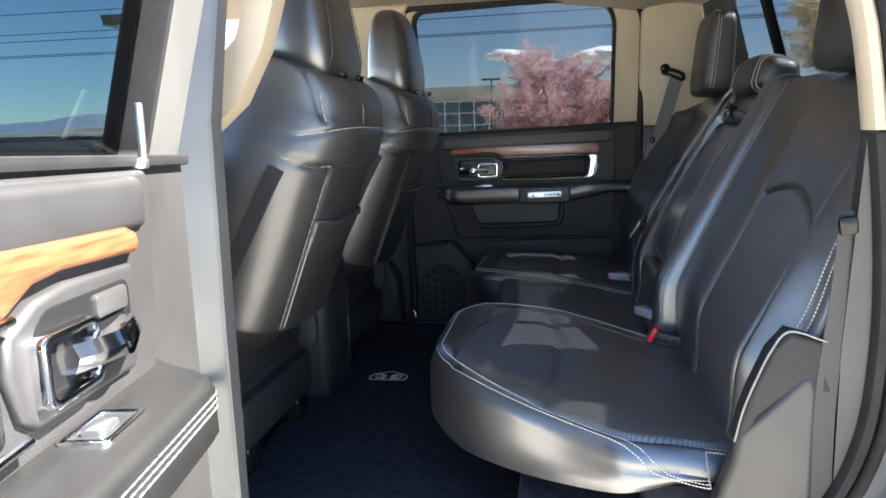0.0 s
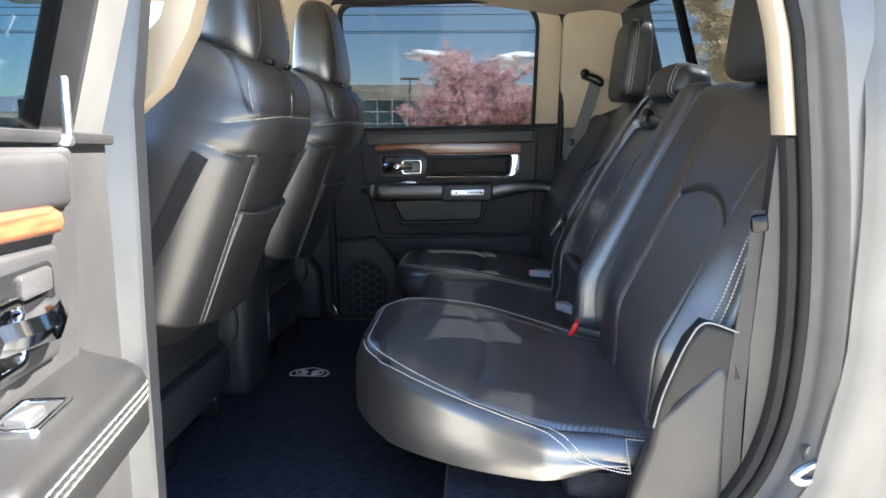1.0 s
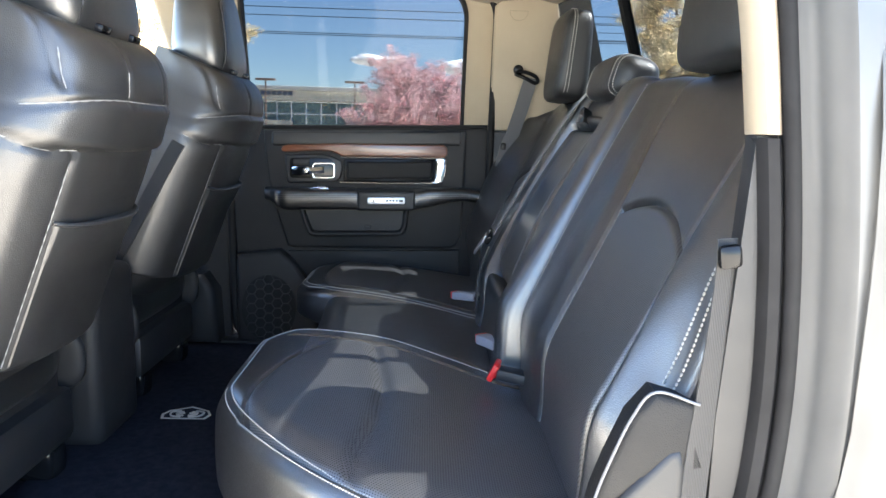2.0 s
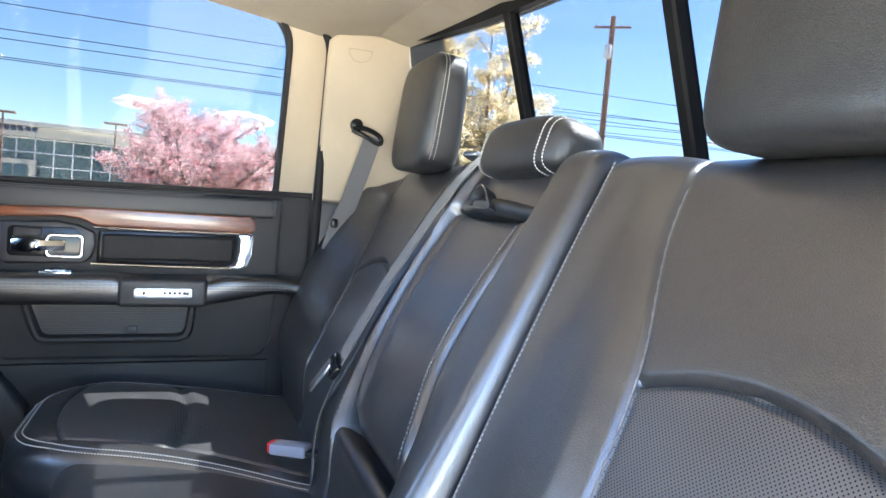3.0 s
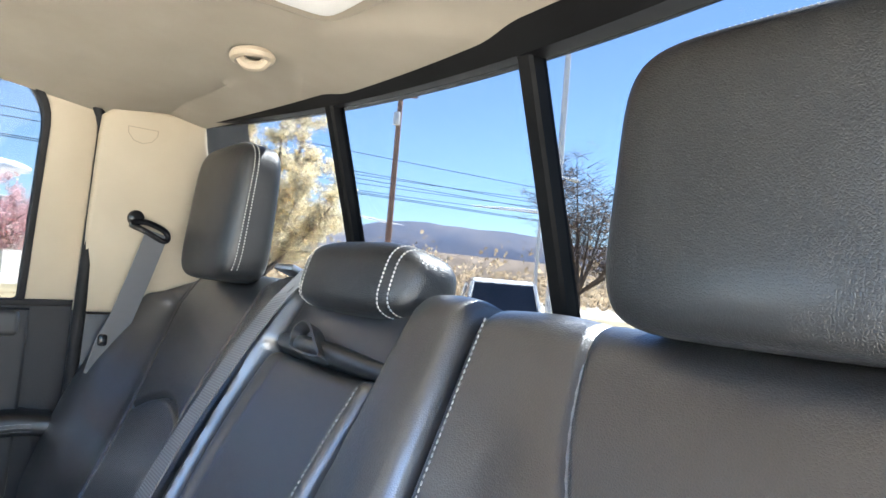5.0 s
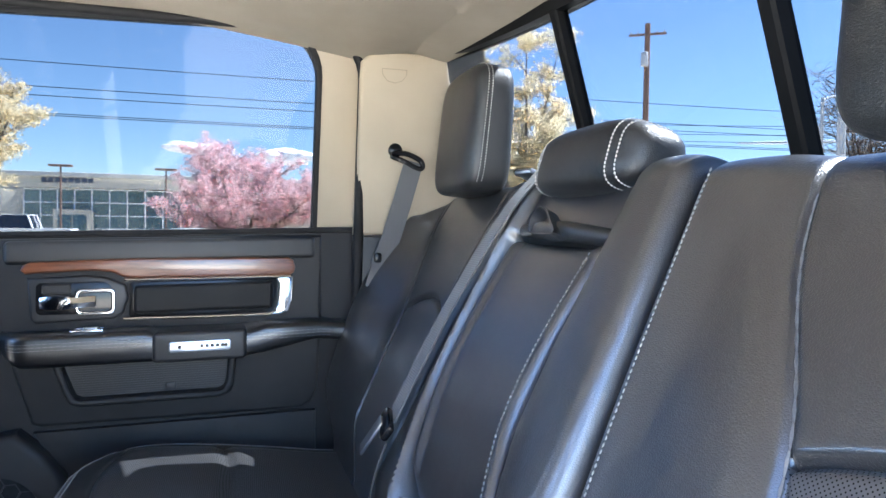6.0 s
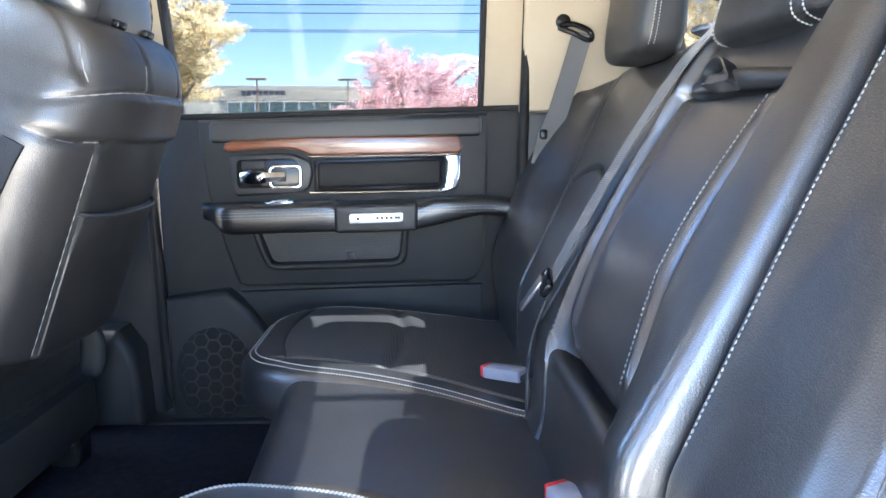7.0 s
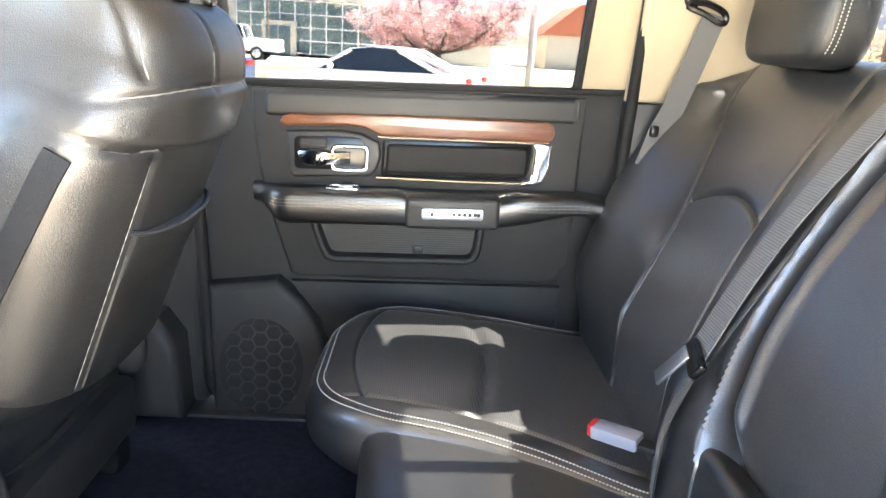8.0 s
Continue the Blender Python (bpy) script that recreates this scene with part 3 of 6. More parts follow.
def place_near(a, b, c):
    lean = 0.27 * max(0.0, c - 0.935)
    p = Vector((a + 0.75, lean + b, 0))
    q = OPEN_TURN @ p
    return Vector((-0.600 + q.x, -1.172 + q.y, c + 0.028 * (a - 0.056) - 0.010))


def build_door(name, P, label, far):
    d = tagged(new(name), label, "door", "", "structure")
    d.location = P(-0.70, -0.05, 0.12)
    d.empty_display_size = 0.05
    a0 = -0.755 if far else -0.800
    # shell of painted steel
    part("shell", prism([(a0, 0.10), (0.155, 0.10), (0.16, 0.60), (0.15, 0.925), (a0, 0.925)], P, -0.085, -0.02, 0.0), PAINT, d, "silver painted door shell")
    win_o = round_rect(a0 - 0.002, 0.152, 0.930, 1.424, (0.01, 0.01, 0.13, 0.07), 8)
    win_i = round_rect(-0.695, 0.053, 0.936, 1.398, (0.01, 0.01, 0.11, 0.045), 8)
    part("window_frame", ring(win_o, win_i, P, -0.055, -0.006, 0.006), BEIGE if far else PAINT, d, "beige trimmed window frame" if far else "silver window frame")
    gask_o = round_rect(-0.700, 0.058, 0.931, 1.403, (0.01, 0.01, 0.114, 0.049), 8)
    gask_i = round_rect(-0.690, 0.046, 0.940, 1.391, (0.008, 0.008, 0.104, 0.04), 8)
    part("gasket", ring(gask_o, gask_i, P, -0.05, -0.001, 0.002), RUBBER, d, "black rubber window gasket")
    part("glass", prism(round_rect(-0.694, 0.050, 0.935, 1.397, (0.01, 0.01, 0.106, 0.042), 8), P, -0.036, -0.032), GLASS if far else GLASS_DARK, d)
    # base trim
    part("trim_base", prism([(a0 + 0.003, 0.115), (0.152, 0.115), (0.152, 0.938), (a0 + 0.003, 0.938)], P, -0.018, 0.0, 0.006), PLASTIC_GREY, d, "charcoal plastic door trim")
    part("sill_strip", prism([(a0 + 0.003, 0.928), (0.152, 0.928), (0.152, 0.941), (a0 + 0.003, 0.941)], P, -0.02, 0.010, 0.005), RUBBER, d)
    # raised main panel with a bowed front edge
    main = [(-0.640, 0.925), (0.068, 0.922), (0.066, 0.70), (0.062, 0.55), (0.045, 0.515), (0.02, 0.502), (-0.54, 0.508), (-0.560, 0.515), (-0.598, 0.64), (-0.625, 0.75), (-0.638, 0.86)]
    part("main_panel", prism(main, P, 0.0, 0.022, 0.010, 3), PLASTIC_GREY, d, "charcoal moulded main panel")
    part("lower_panel", prism([(-0.56, 0.495), (0.058, 0.495), (0.06, 0.30), (-0.44, 0.30), (-0.52, 0.42)], P, 0.0, 0.014, 0.008), PLASTIC_GREY, d)
    part("upper_pad", prism(round_rect(-0.612, 0.052, 0.868, 0.920, 0.012), P, 0.020, 0.030, 0.010, 3), PLASTIC, d)
    # veneer strip that widens towards the rear
    wood = [(-0.578, 0.856), (-0.569, 0.848), (-0.44, 0.852), (-0.40, 0.848), (-0.365, 0.832), (-0.01, 0.828), (0.001, 0.834), (0.005, 0.846), (0.0, 0.864), (-0.012, 0.872), (-0.35, 0.878), (-0.556, 0.874), (-0.573, 0.868)]
    part("veneer", prism(wood, P, 0.020, 0.034, 0.006, 3), WOOD, d, "glossy walnut veneer strip")
    # chrome outline of the insert
    part("chrome_strip", tube([P(a, 0.033, c) for a, c in ((-0.37, 0.8295), (-0.2, 0.8265), (-0.006, 0.8255))], 0.0035, 8), CHROME, d)
    part("chrome_strip", tube([P(a, 0.033, c) for a, c in ((-0.372, 0.742), (-0.2, 0.738), (-0.05, 0.7375))], 0.0035, 8), CHROME, d)
    hook = [(-0.040, 0.826), (0.0, 0.825), (-0.002, 0.775), (-0.010, 0.742), (-0.030, 0.7345), (-0.06, 0.7345), (-0.056, 0.742), (-0.042, 0.746), (-0.036, 0.760), (-0.034, 0.81)]
    part("chrome_hook", prism(hook, P, 0.020, 0.036, 0.005, 3), CHROME, d, "bright chrome end piece")
    part("insert", prism(round_rect(-0.352, -0.048, 0.752, 0.815, 0.010), P, 0.018, 0.033, 0.008, 3), SIDE, d, "black padded leather insert")
    part("recess", prism(round_rect(-0.362, -0.03, 0.742, 0.823, 0.008), P, 0.016, 0.0235, 0.002), GLOSS_BLACK, d)
    # handle group
    part("handle_bezel", prism([(-0.566, 0.838), (-0.45, 0.842), (-0.405, 0.836), (-0.368, 0.818), (-0.362, 0.79), (-0.372, 0.755), (-0.39, 0.742), (-0.55, 0.738), (-0.56, 0.75)], P, 0.018, 0.030, 0.007, 3), PLASTIC, d, "black handle surround")
    part("handle_cup", prism(round_rect(-0.548, -0.392, 0.757, 0.828, (0.012, 0.012, 0.03, 0.012)), P, 0.026, 0.0315, 0.002), GLOSS_BLACK, d, "dark recessed handle cup")
    part("lock_button", prism(round_rect(-0.535, -0.478, 0.803, 0.824, 0.005), P, 0.030, 0.0365, 0.003), PLASTIC_GREY, d, "grey lock rocker")
    hb = round_rect(-0.470, -0.388, 0.754, 0.812, 0.012)
    hbi = round_rect(-0.462, -0.396, 0.762, 0.804, 0.008)
    part("handle_frame", ring(hb, hbi, P, 0.030, 0.042, 0.003), CHROME, d, "chrome frame of the door handle")
    lever = bmesh.new()
    rows = []
    for k in range(11):
        a = -0.538 + 0.110 * k / 10
        bow = 0.036 + 0.016 * math.sin(math.pi * k / 10)
        hgt = 0.013 + 0.004 * math.sin(math.pi * min(1, k / 6))
        rows.append([lever.verts.new(P(a, bow + db, 0.784 + dc * hgt)) for db, dc in ((-0.008, -1), (0.003, -0.9), (0.008, 0), (0.003, 0.9), (-0.008, 1))])
    for A, B in zip(rows, rows[1:]):
        for k in range(5):
            lever.faces.new((A[k], A[(k + 1) % 5], B[(k + 1) % 5], B[k]))
    lever.faces.new(rows[0][::-1])
    lever.faces.new(rows[-1])
    part("handle_lever", lever, CHROME, d, "chrome door pull lever")
    # armrest
    arm = bmesh.new()
    rows = []
    n = 40
    for k in range(n + 1):
        t = k / n
        a = -0.640 + 0.765 * t
        w = 0.020 + 0.078 * smooth01(t / 0.10) * (1.0 - 0.25 * smooth01((t - 0.78) / 0.22))
        top = 0.722 - 0.010 * smooth01((t - 0.9) / 0.1)
        dip = 0.012 * (smooth01((t - 0.42) / 0.03) - smooth01((t - 0.70) / 0.05))
        th = 0.036 + 0.034 * smooth01(t / 0.12) - 0.030 * smooth01((t - 0.66) / 0.28)
        prof = [(0.0, top), (w - 0.012, top - dip), (w - 0.004, top - 0.004 - dip), (w, top - 0.012 - dip), (w, top - th + 0.010), (w - 0.008, top - th), (w * 0.5, top - th - 0.004), (0.0, top - th - 0.004)]
        rows.append([arm.verts.new(P(a, b, c)) for b, c in prof])
    for A, B in zip(rows, rows[1:]):
        for k in range(7):
            arm.faces.new((A[k], A[k + 1], B[k + 1], B[k]))
    arm.faces.new(rows[0][::-1])
    arm.faces.new(rows[-1])
    armo = part("armrest", arm, ARMREST, d, "glossy black padded armrest", angle=50)
    width = lambda t: 0.020 + 0.078 * smooth01(t / 0.10) * (1.0 - 0.25 * smooth01((t - 0.78) / 0.22))
    for dc in (0.018, 0.025, 0.032):
        line = [P(-0.640 + 0.765 * t, width(t) + 0.0006, 0.722 - dc - 0.006 * smooth01((t - 0.9) / 0.1)) for t in [0.06 + 0.90 * k / 50 for k in range(51)]]
        part("armrest_seam", stitches(line, 0.012, 0.0004, 0.0005), THREAD_DARK, armo, "fine grey seam")
    part("pull_block", prism(round_rect(-0.305, -0.105, 0.648, 0.717, 0.012), P, 0.03, 0.104, 0.010, 3), PLASTIC, d, "black pull handle block")
    plate = part("badge_plate", prism(round_rect(-0.270, -0.140, 0.671, 0.695, 0.006), P, 0.102, 0.1075, 0.002), SATIN, d, "brushed metal badge plate")
    part("badge_bars", join(*[prism(round_rect(-0.205 + i * 0.011, -0.198 + i * 0.011, 0.680, 0.687, 0.001, 1), P, 0.107, 0.1082) for i in range(5)]), PLASTIC_GREY, plate)
    part("screw", join(prism(round_rect(-0.251, -0.244, 0.679, 0.687, 0.003, 3), P, 0.107, 0.1085), prism(round_rect(-0.154, -0.147, 0.679, 0.687, 0.003, 3), P, 0.107, 0.1085)), GLOSS_BLACK, plate)
    sw = part("window_switch", ring(round_rect(-0.475, -0.405, 0.028, 0.070, 0.006), round_rect(-0.468, -0.412, 0.034, 0.064, 0.004), lambda a, b, c: P(a, c, 0.722 + b), -0.002, 0.004, 0.002), CHROME, d, "chrome framed window switch")
    part("switch_cup", prism(round_rect(-0.468, -0.412, 0.034, 0.064, 0.004), lambda a, b, c: P(a, c, 0.722 + b), -0.003, 0.0015), PLASTIC, sw)
    part("switch_key", prism(round_rect(-0.450, -0.420, 0.040, 0.058, 0.003), lambda a, b, c: P(a, c, 0.722 + b), 0.0, 0.007, 0.003), SATIN, sw)
    # map pocket
    po = [(-0.515, 0.650), (-0.49, 0.575), (-0.482, 0.560), (-0.465, 0.552), (-0.16, 0.552), (-0.142, 0.560), (-0.135, 0.575), (-0.128, 0.650)]
    pi = [(-0.497, 0.650), (-0.474, 0.588), (-0.468, 0.576), (-0.456, 0.570), (-0.17, 0.570), (-0.157, 0.576), (-0.152, 0.588), (-0.147, 0.650)]
    part("pocket_rim", ring(po, pi, P, 0.018, 0.046, 0.012), PLASTIC_GREY, d, "moulded rim of the door pocket")
    lip = [(-0.506, 0.650), (-0.484, 0.585), (-0.474, 0.566), (-0.458, 0.560), (-0.168, 0.560), (-0.152, 0.566), (-0.143, 0.584), (-0.137, 0.650)]
    part("pocket_lip", tube([P(x, 0.041, c) for x, c in lip], 0.0085, 10), PLASTIC_GREY, d, "raised rounded pocket lip")
    part("pocket_back", prism(pi, P, 0.016, 0.0235), PLASTIC, d, "ribbed pocket lining")
    part("pocket_ribs", join(*[prism([(-0.48, 0.573 + k * 0.0052), (-0.15, 0.573 + k * 0.0052), (-0.15, 0.5755 + k * 0.0052), (-0.48, 0.5755 + k * 0.0052)], P, 0.022, 0.0248) for k in range(13)]), PLASTIC_GREY, d)
    part("pocket_latch", prism(round_rect(-0.285, -0.262, 0.572, 0.590, 0.003), P, 0.022, 0.030, 0.002), PLASTIC, d)
    # speaker pod at the lower front corner
    pod = prism([(-0.738, 0.488), (-0.585, 0.505), (-0.530, 0.455), (-0.490, 0.400), (-0.430, 0.16), (-0.738, 0.14)], P, 0.0, 0.050, 0.020, 4)
    podo = part("speaker_pod", pod, PLASTIC_GREY, d, "charcoal moulded speaker pod")
    gr = bmesh.new()
    R = 0.0205
    for i in range(-4, 5):
        for j in range(-5, 6):
            ca, cc = i * R * 1.5, (j + 0.5 * (i % 2)) * R * math.sqrt(3)
            if (ca / 0.090) ** 2 + (cc / 0.115) ** 2 > 1:
                continue
            o = [(ca + R * math.cos(radians(60 * k)), cc + R * math.sin(radians(60 * k))) for k in range(6)]
            q = [(ca + R * 0.88 * math.cos(radians(60 * k)), cc + R * 0.88 * math.sin(radians(60 * k))) for k in range(6)]
            vo = [gr.verts.new(P(-0.622 + x, 0.0525, 0.292 + y)) for x, y in o]
            vi = [gr.verts.new(P(-0.622 + x, 0.0525, 0.292 + y)) for x, y in q]
            vd = [gr.verts.new(P(-0.622 + x * 0.98, 0.0460, 0.292 + y)) for x, y in q]
            for k in range(6):
                m = (k + 1) % 6
                gr.faces.new((vo[k], vo[m], vi[m], vi[k]))
                gr.faces.new((vi[k], vi[m], vd[m], vd[k]))
    part("speaker_grille", gr, PLASTIC, podo, "honeycomb speaker grille", keep=True)
    disc = [(-0.622 + 0.097 * math.cos(radians(10 * k)), 0.292 + 0.122 * math.sin(radians(10 * k))) for k in range(36)]
    part("speaker_cloth", prism(disc, P, 0.040, 0.0508), CLOTH, podo, "dark cloth behind the grille")
    return d


build_door("door_1", place_far, "closed rear passenger door with black leather and walnut trim", True)
door_near = build_door("door_2", place_near, "open rear driver-side door with walnut veneer and chrome handle", False)
part("lock_post", join(cyl(tuple(place_near(-0.655, 0.004, 0.965)), 0.0045, 0.060, "z", 14, 0.002), cyl(tuple(place_near(-0.655, 0.004, 0.932)), 0.013, 0.012, "z", 16, 0.003)), SATIN, door_near, "satin metal lock post")
part("edge_seal", tube([place_near(-0.806, -0.030, c) for c in (0.12, 0.5, 0.92, 1.15, 1.34)], 0.006, 8), RUBBER, door_near, "dark rubber strip along the door edge")
part("hinge_strap", tube([place_near(-0.75, -0.05, 0.50), Vector((-0.70, -0.98, 0.5)), Vector((-0.78, -0.86, 0.5))], 0.012, 8), PAINT, door_near)


# ---- rear bench ----
SB = Vector((0.491, 0, 0.871))
SBN = Vector((-0.871, 0, 0.491))
SB0 = Vector((0.05, 0, 0.45))


def tuck(v):
    """How far the foot of the seat backs curves back under."""
    return 0.058 * smooth01((0.14 - v) / 0.16)


def back_place(y, v, h):
    return SB0 + SB * v + SBN * (h - tuck(v)) + Vector((0, y, 0))


WING = [(-0.05, 0.0), (0.0, 0.008), (0.1, 0.040), (0.2, 0.060), (0.3, 0.078), (0.4, 0.088), (0.5, 0.088), (0.57, 0.072), (0.62, 0.048), (0.66, 0.015), (0.70, 0.0)]


def wing(v):
    for (a, h), (b, k) in zip(WING, WING[1:]):
        if v <= b:
            return h + (k - h) * max(0.0, (v - a) / (b - a))
    return 0.0


def along(table):
    """A smooth line through (v, y) pairs, given from the foot up."""
    n = len(table)
    slope = [(table[min(k + 1, n - 1)][1] - table[max(k - 1, 0)][1]) / (table[min(k + 1, n - 1)][0] - table[max(k - 1, 0)][0]) for k in range(n)]

    def at(v):
        v = min(table[-1][0], max(table[0][0], v))
        k = max(i for i in range(n - 1) if table[i][0] <= v)
        (a, p), (b, q) = table[k], table[k + 1]
        w = b - a
        t = (v - a) / w
        return (2 * t ** 3 - 3 * t * t + 1) * p + (t ** 3 - 2 * t * t + t) * w * slope[k] + (3 * t * t - 2 * t ** 3) * q + (t ** 3 - t * t) * w * slope[k + 1]
    return at


FAR_LINES = {"edge": along([(0.0, 0.165), (0.22, 0.165), (0.60, 0.19)]), "inner": along([(0.10, 0.225), (0.38, 0.302), (0.65, 0.335)]),
             "outer": along([(0.05, 0.475), (0.25, 0.515), (0.38, 0.558), (0.58, 0.690)]), "side": along([(-0.05, 0.735), (0.12, 0.762), (0.30, 0.775), (0.46, 0.768), (0.60, 0.735), (0.69, 0.690)])}
NEAR_LINES = {"edge": along([(0.0, 0.335), (0.24, 0.308), (0.50, 0.272), (0.66, 0.246)]), "inner": along([(0.12, 0.535), (0.38, 0.485), (0.54, 0.405), (0.66, 0.370)]),
              "outer": along([(0.03, 0.815), (0.10, 0.825), (0.24, 0.822), (0.38, 0.800), (0.60, 0.770)]), "side": along([(-0.05, 0.900), (0.20, 0.912), (0.46, 0.908), (0.69, 0.850)])}


def outer_back(side, parent, lines, wing_size, behind=0.0):
    """An outboard seat back; side 1 far, -1 near. lines: its inner edge, the two long seams and its outer edge, from foot to top."""
    back_place = lambda y, v, h: SB0 + SB * v + SBN * (h - tuck(v)) + Vector((behind * smooth01((abs(y) - 0.24) / 0.12), y, 0))
    left = lambda v: side * lines["edge"](v)
    right = lambda v: side * lines["side"](v)
    inner, outer = lines["inner"], lines["outer"]

    def arc(u):
        mid = (inner(0.38) + outer(0.38)) / 2
        half = (outer(0.38) - inner(0.38)) / 2
        return 0.408 - 0.042 * ((abs(u) - mid + 0.02) / half) ** 2

    def height(u, v):
        y = abs(u)
        e = abs(right(v))
        h = wing_size * wing(v) * smooth01((y - outer(v) - 0.01) / max(0.05, e - outer(v) - 0.02))
        h += 0.007 * smooth01((inner(v) - y) / 0.05)
        h += 0.005 * math.sin(math.pi * min(1.0, max(0.0, (inner(v) - y) / (inner(v) - abs(left(v))))))
        h += 0.012 * math.sin(math.pi * min(1, max(0, v / 0.66)))
        if side == -1:
            h -= (0.016 + 0.035 * smooth01((0.40 - v) / 0.20)) * smooth01((y - (e - 0.10)) / 0.09)
        h += groove(y - inner(v), 0.0045, 0.006) + groove(y - outer(v), 0.0040, 0.004)
        if inner(v) < y < outer(v):
            h += groove(v - arc(u), 0.005, 0.009)
            if v < arc(u):
                h -= 0.003
        return h

    clip = lambda u: min(max(abs(u), inner(0.38)), outer(0.38))
    r = 0.022 if side == 1 else 0.020
    cols = [34, 60, 34]
    a, b = pad(left, right, -0.05, 0.688 if side == 1 else 0.674, height, back_place, lambda u, v: -0.135, cols, [70, 56], r, [(1, 0)], (0.02, 0.055),
               lambda v: [side * inner(v), side * outer(v)], lambda u: [arc(clip(u))])
    back = part("backrest", a, LEATHER_SHINY, parent, "smooth black leather backrest", keep=True)
    part("insert", b, PERF, back, "perforated leather insert", keep=True)
    if side == -1:
        # the outward side is covered in matt leather
        back.data.materials.append(SIDE)
        for p in back.data.polygons:
            if p.center.y < -abs(right((p.center - SB0).dot(SB) - 0.015)) + 0.004:
                p.material_index = 1
    on = lambda y, v: back_place(side * y, v, height(side * y, v) + 0.0012)
    vs = [0.0 + 0.615 * k / 70 for k in range(71)]
    part("seam", stitches([on(inner(v), v) for v in vs], 0.02, 0.0004, 0.0011), THREAD_DARK, back, "fine grey seam")
    part("seam", stitches([on(outer(v), v) for v in vs], 0.02, 0.0004, 0.0007), LEATHER, back, "fine black seam")
    if side == -1:
        # double stitching where the cover wraps round the side
        for shift in (0.022, 0.036):
            line = []
            for j in range(61):
                v = 0.215 + 0.29 * j / 60
                y = abs(right(v)) - shift
                line.append(back_place(side * y, v, height(side * y, v) - edge_drop(shift, r) + 0.0012))
            part("stitching", stitches(line, 0.0046, 0.0016, 0.0010), THREAD, back, "pale double stitching")
        # plain stitching along the edge beside the centre seat
        part("stitching", stitches([back_place(side * (abs(left(v)) + 0.016), v, height(side * (abs(left(v)) + 0.016), v) - edge_drop(0.016, 0.022) + 0.0012) for v in [0.16 + 0.48 * k / 70 for k in range(71)]], 0.0046, 0.0022, 0.0008), SEAM, back, "pale stitched seam")
    return back


far_seat = thing("rear_seat", (0.0, 0.5, 0.30), "black leather outboard rear seat with perforated insert beside the closed door", "car seat", "rear seats")
near_seat = thing("rear_seat", (0.0, -0.5, 0.30), "wide black leather rear seat with perforated insert beside the open door", "car seat", "rear seats")
mid_seat = thing("rear_seat", (0.0, 0.0, 0.28), "black leather centre rear seat with folded armrest", "car seat", "rear seats")
outer_back(1, far_seat, FAR_LINES, 0.8)
outer_back(-1, near_seat, NEAR_LINES, 0.0, 0.030)


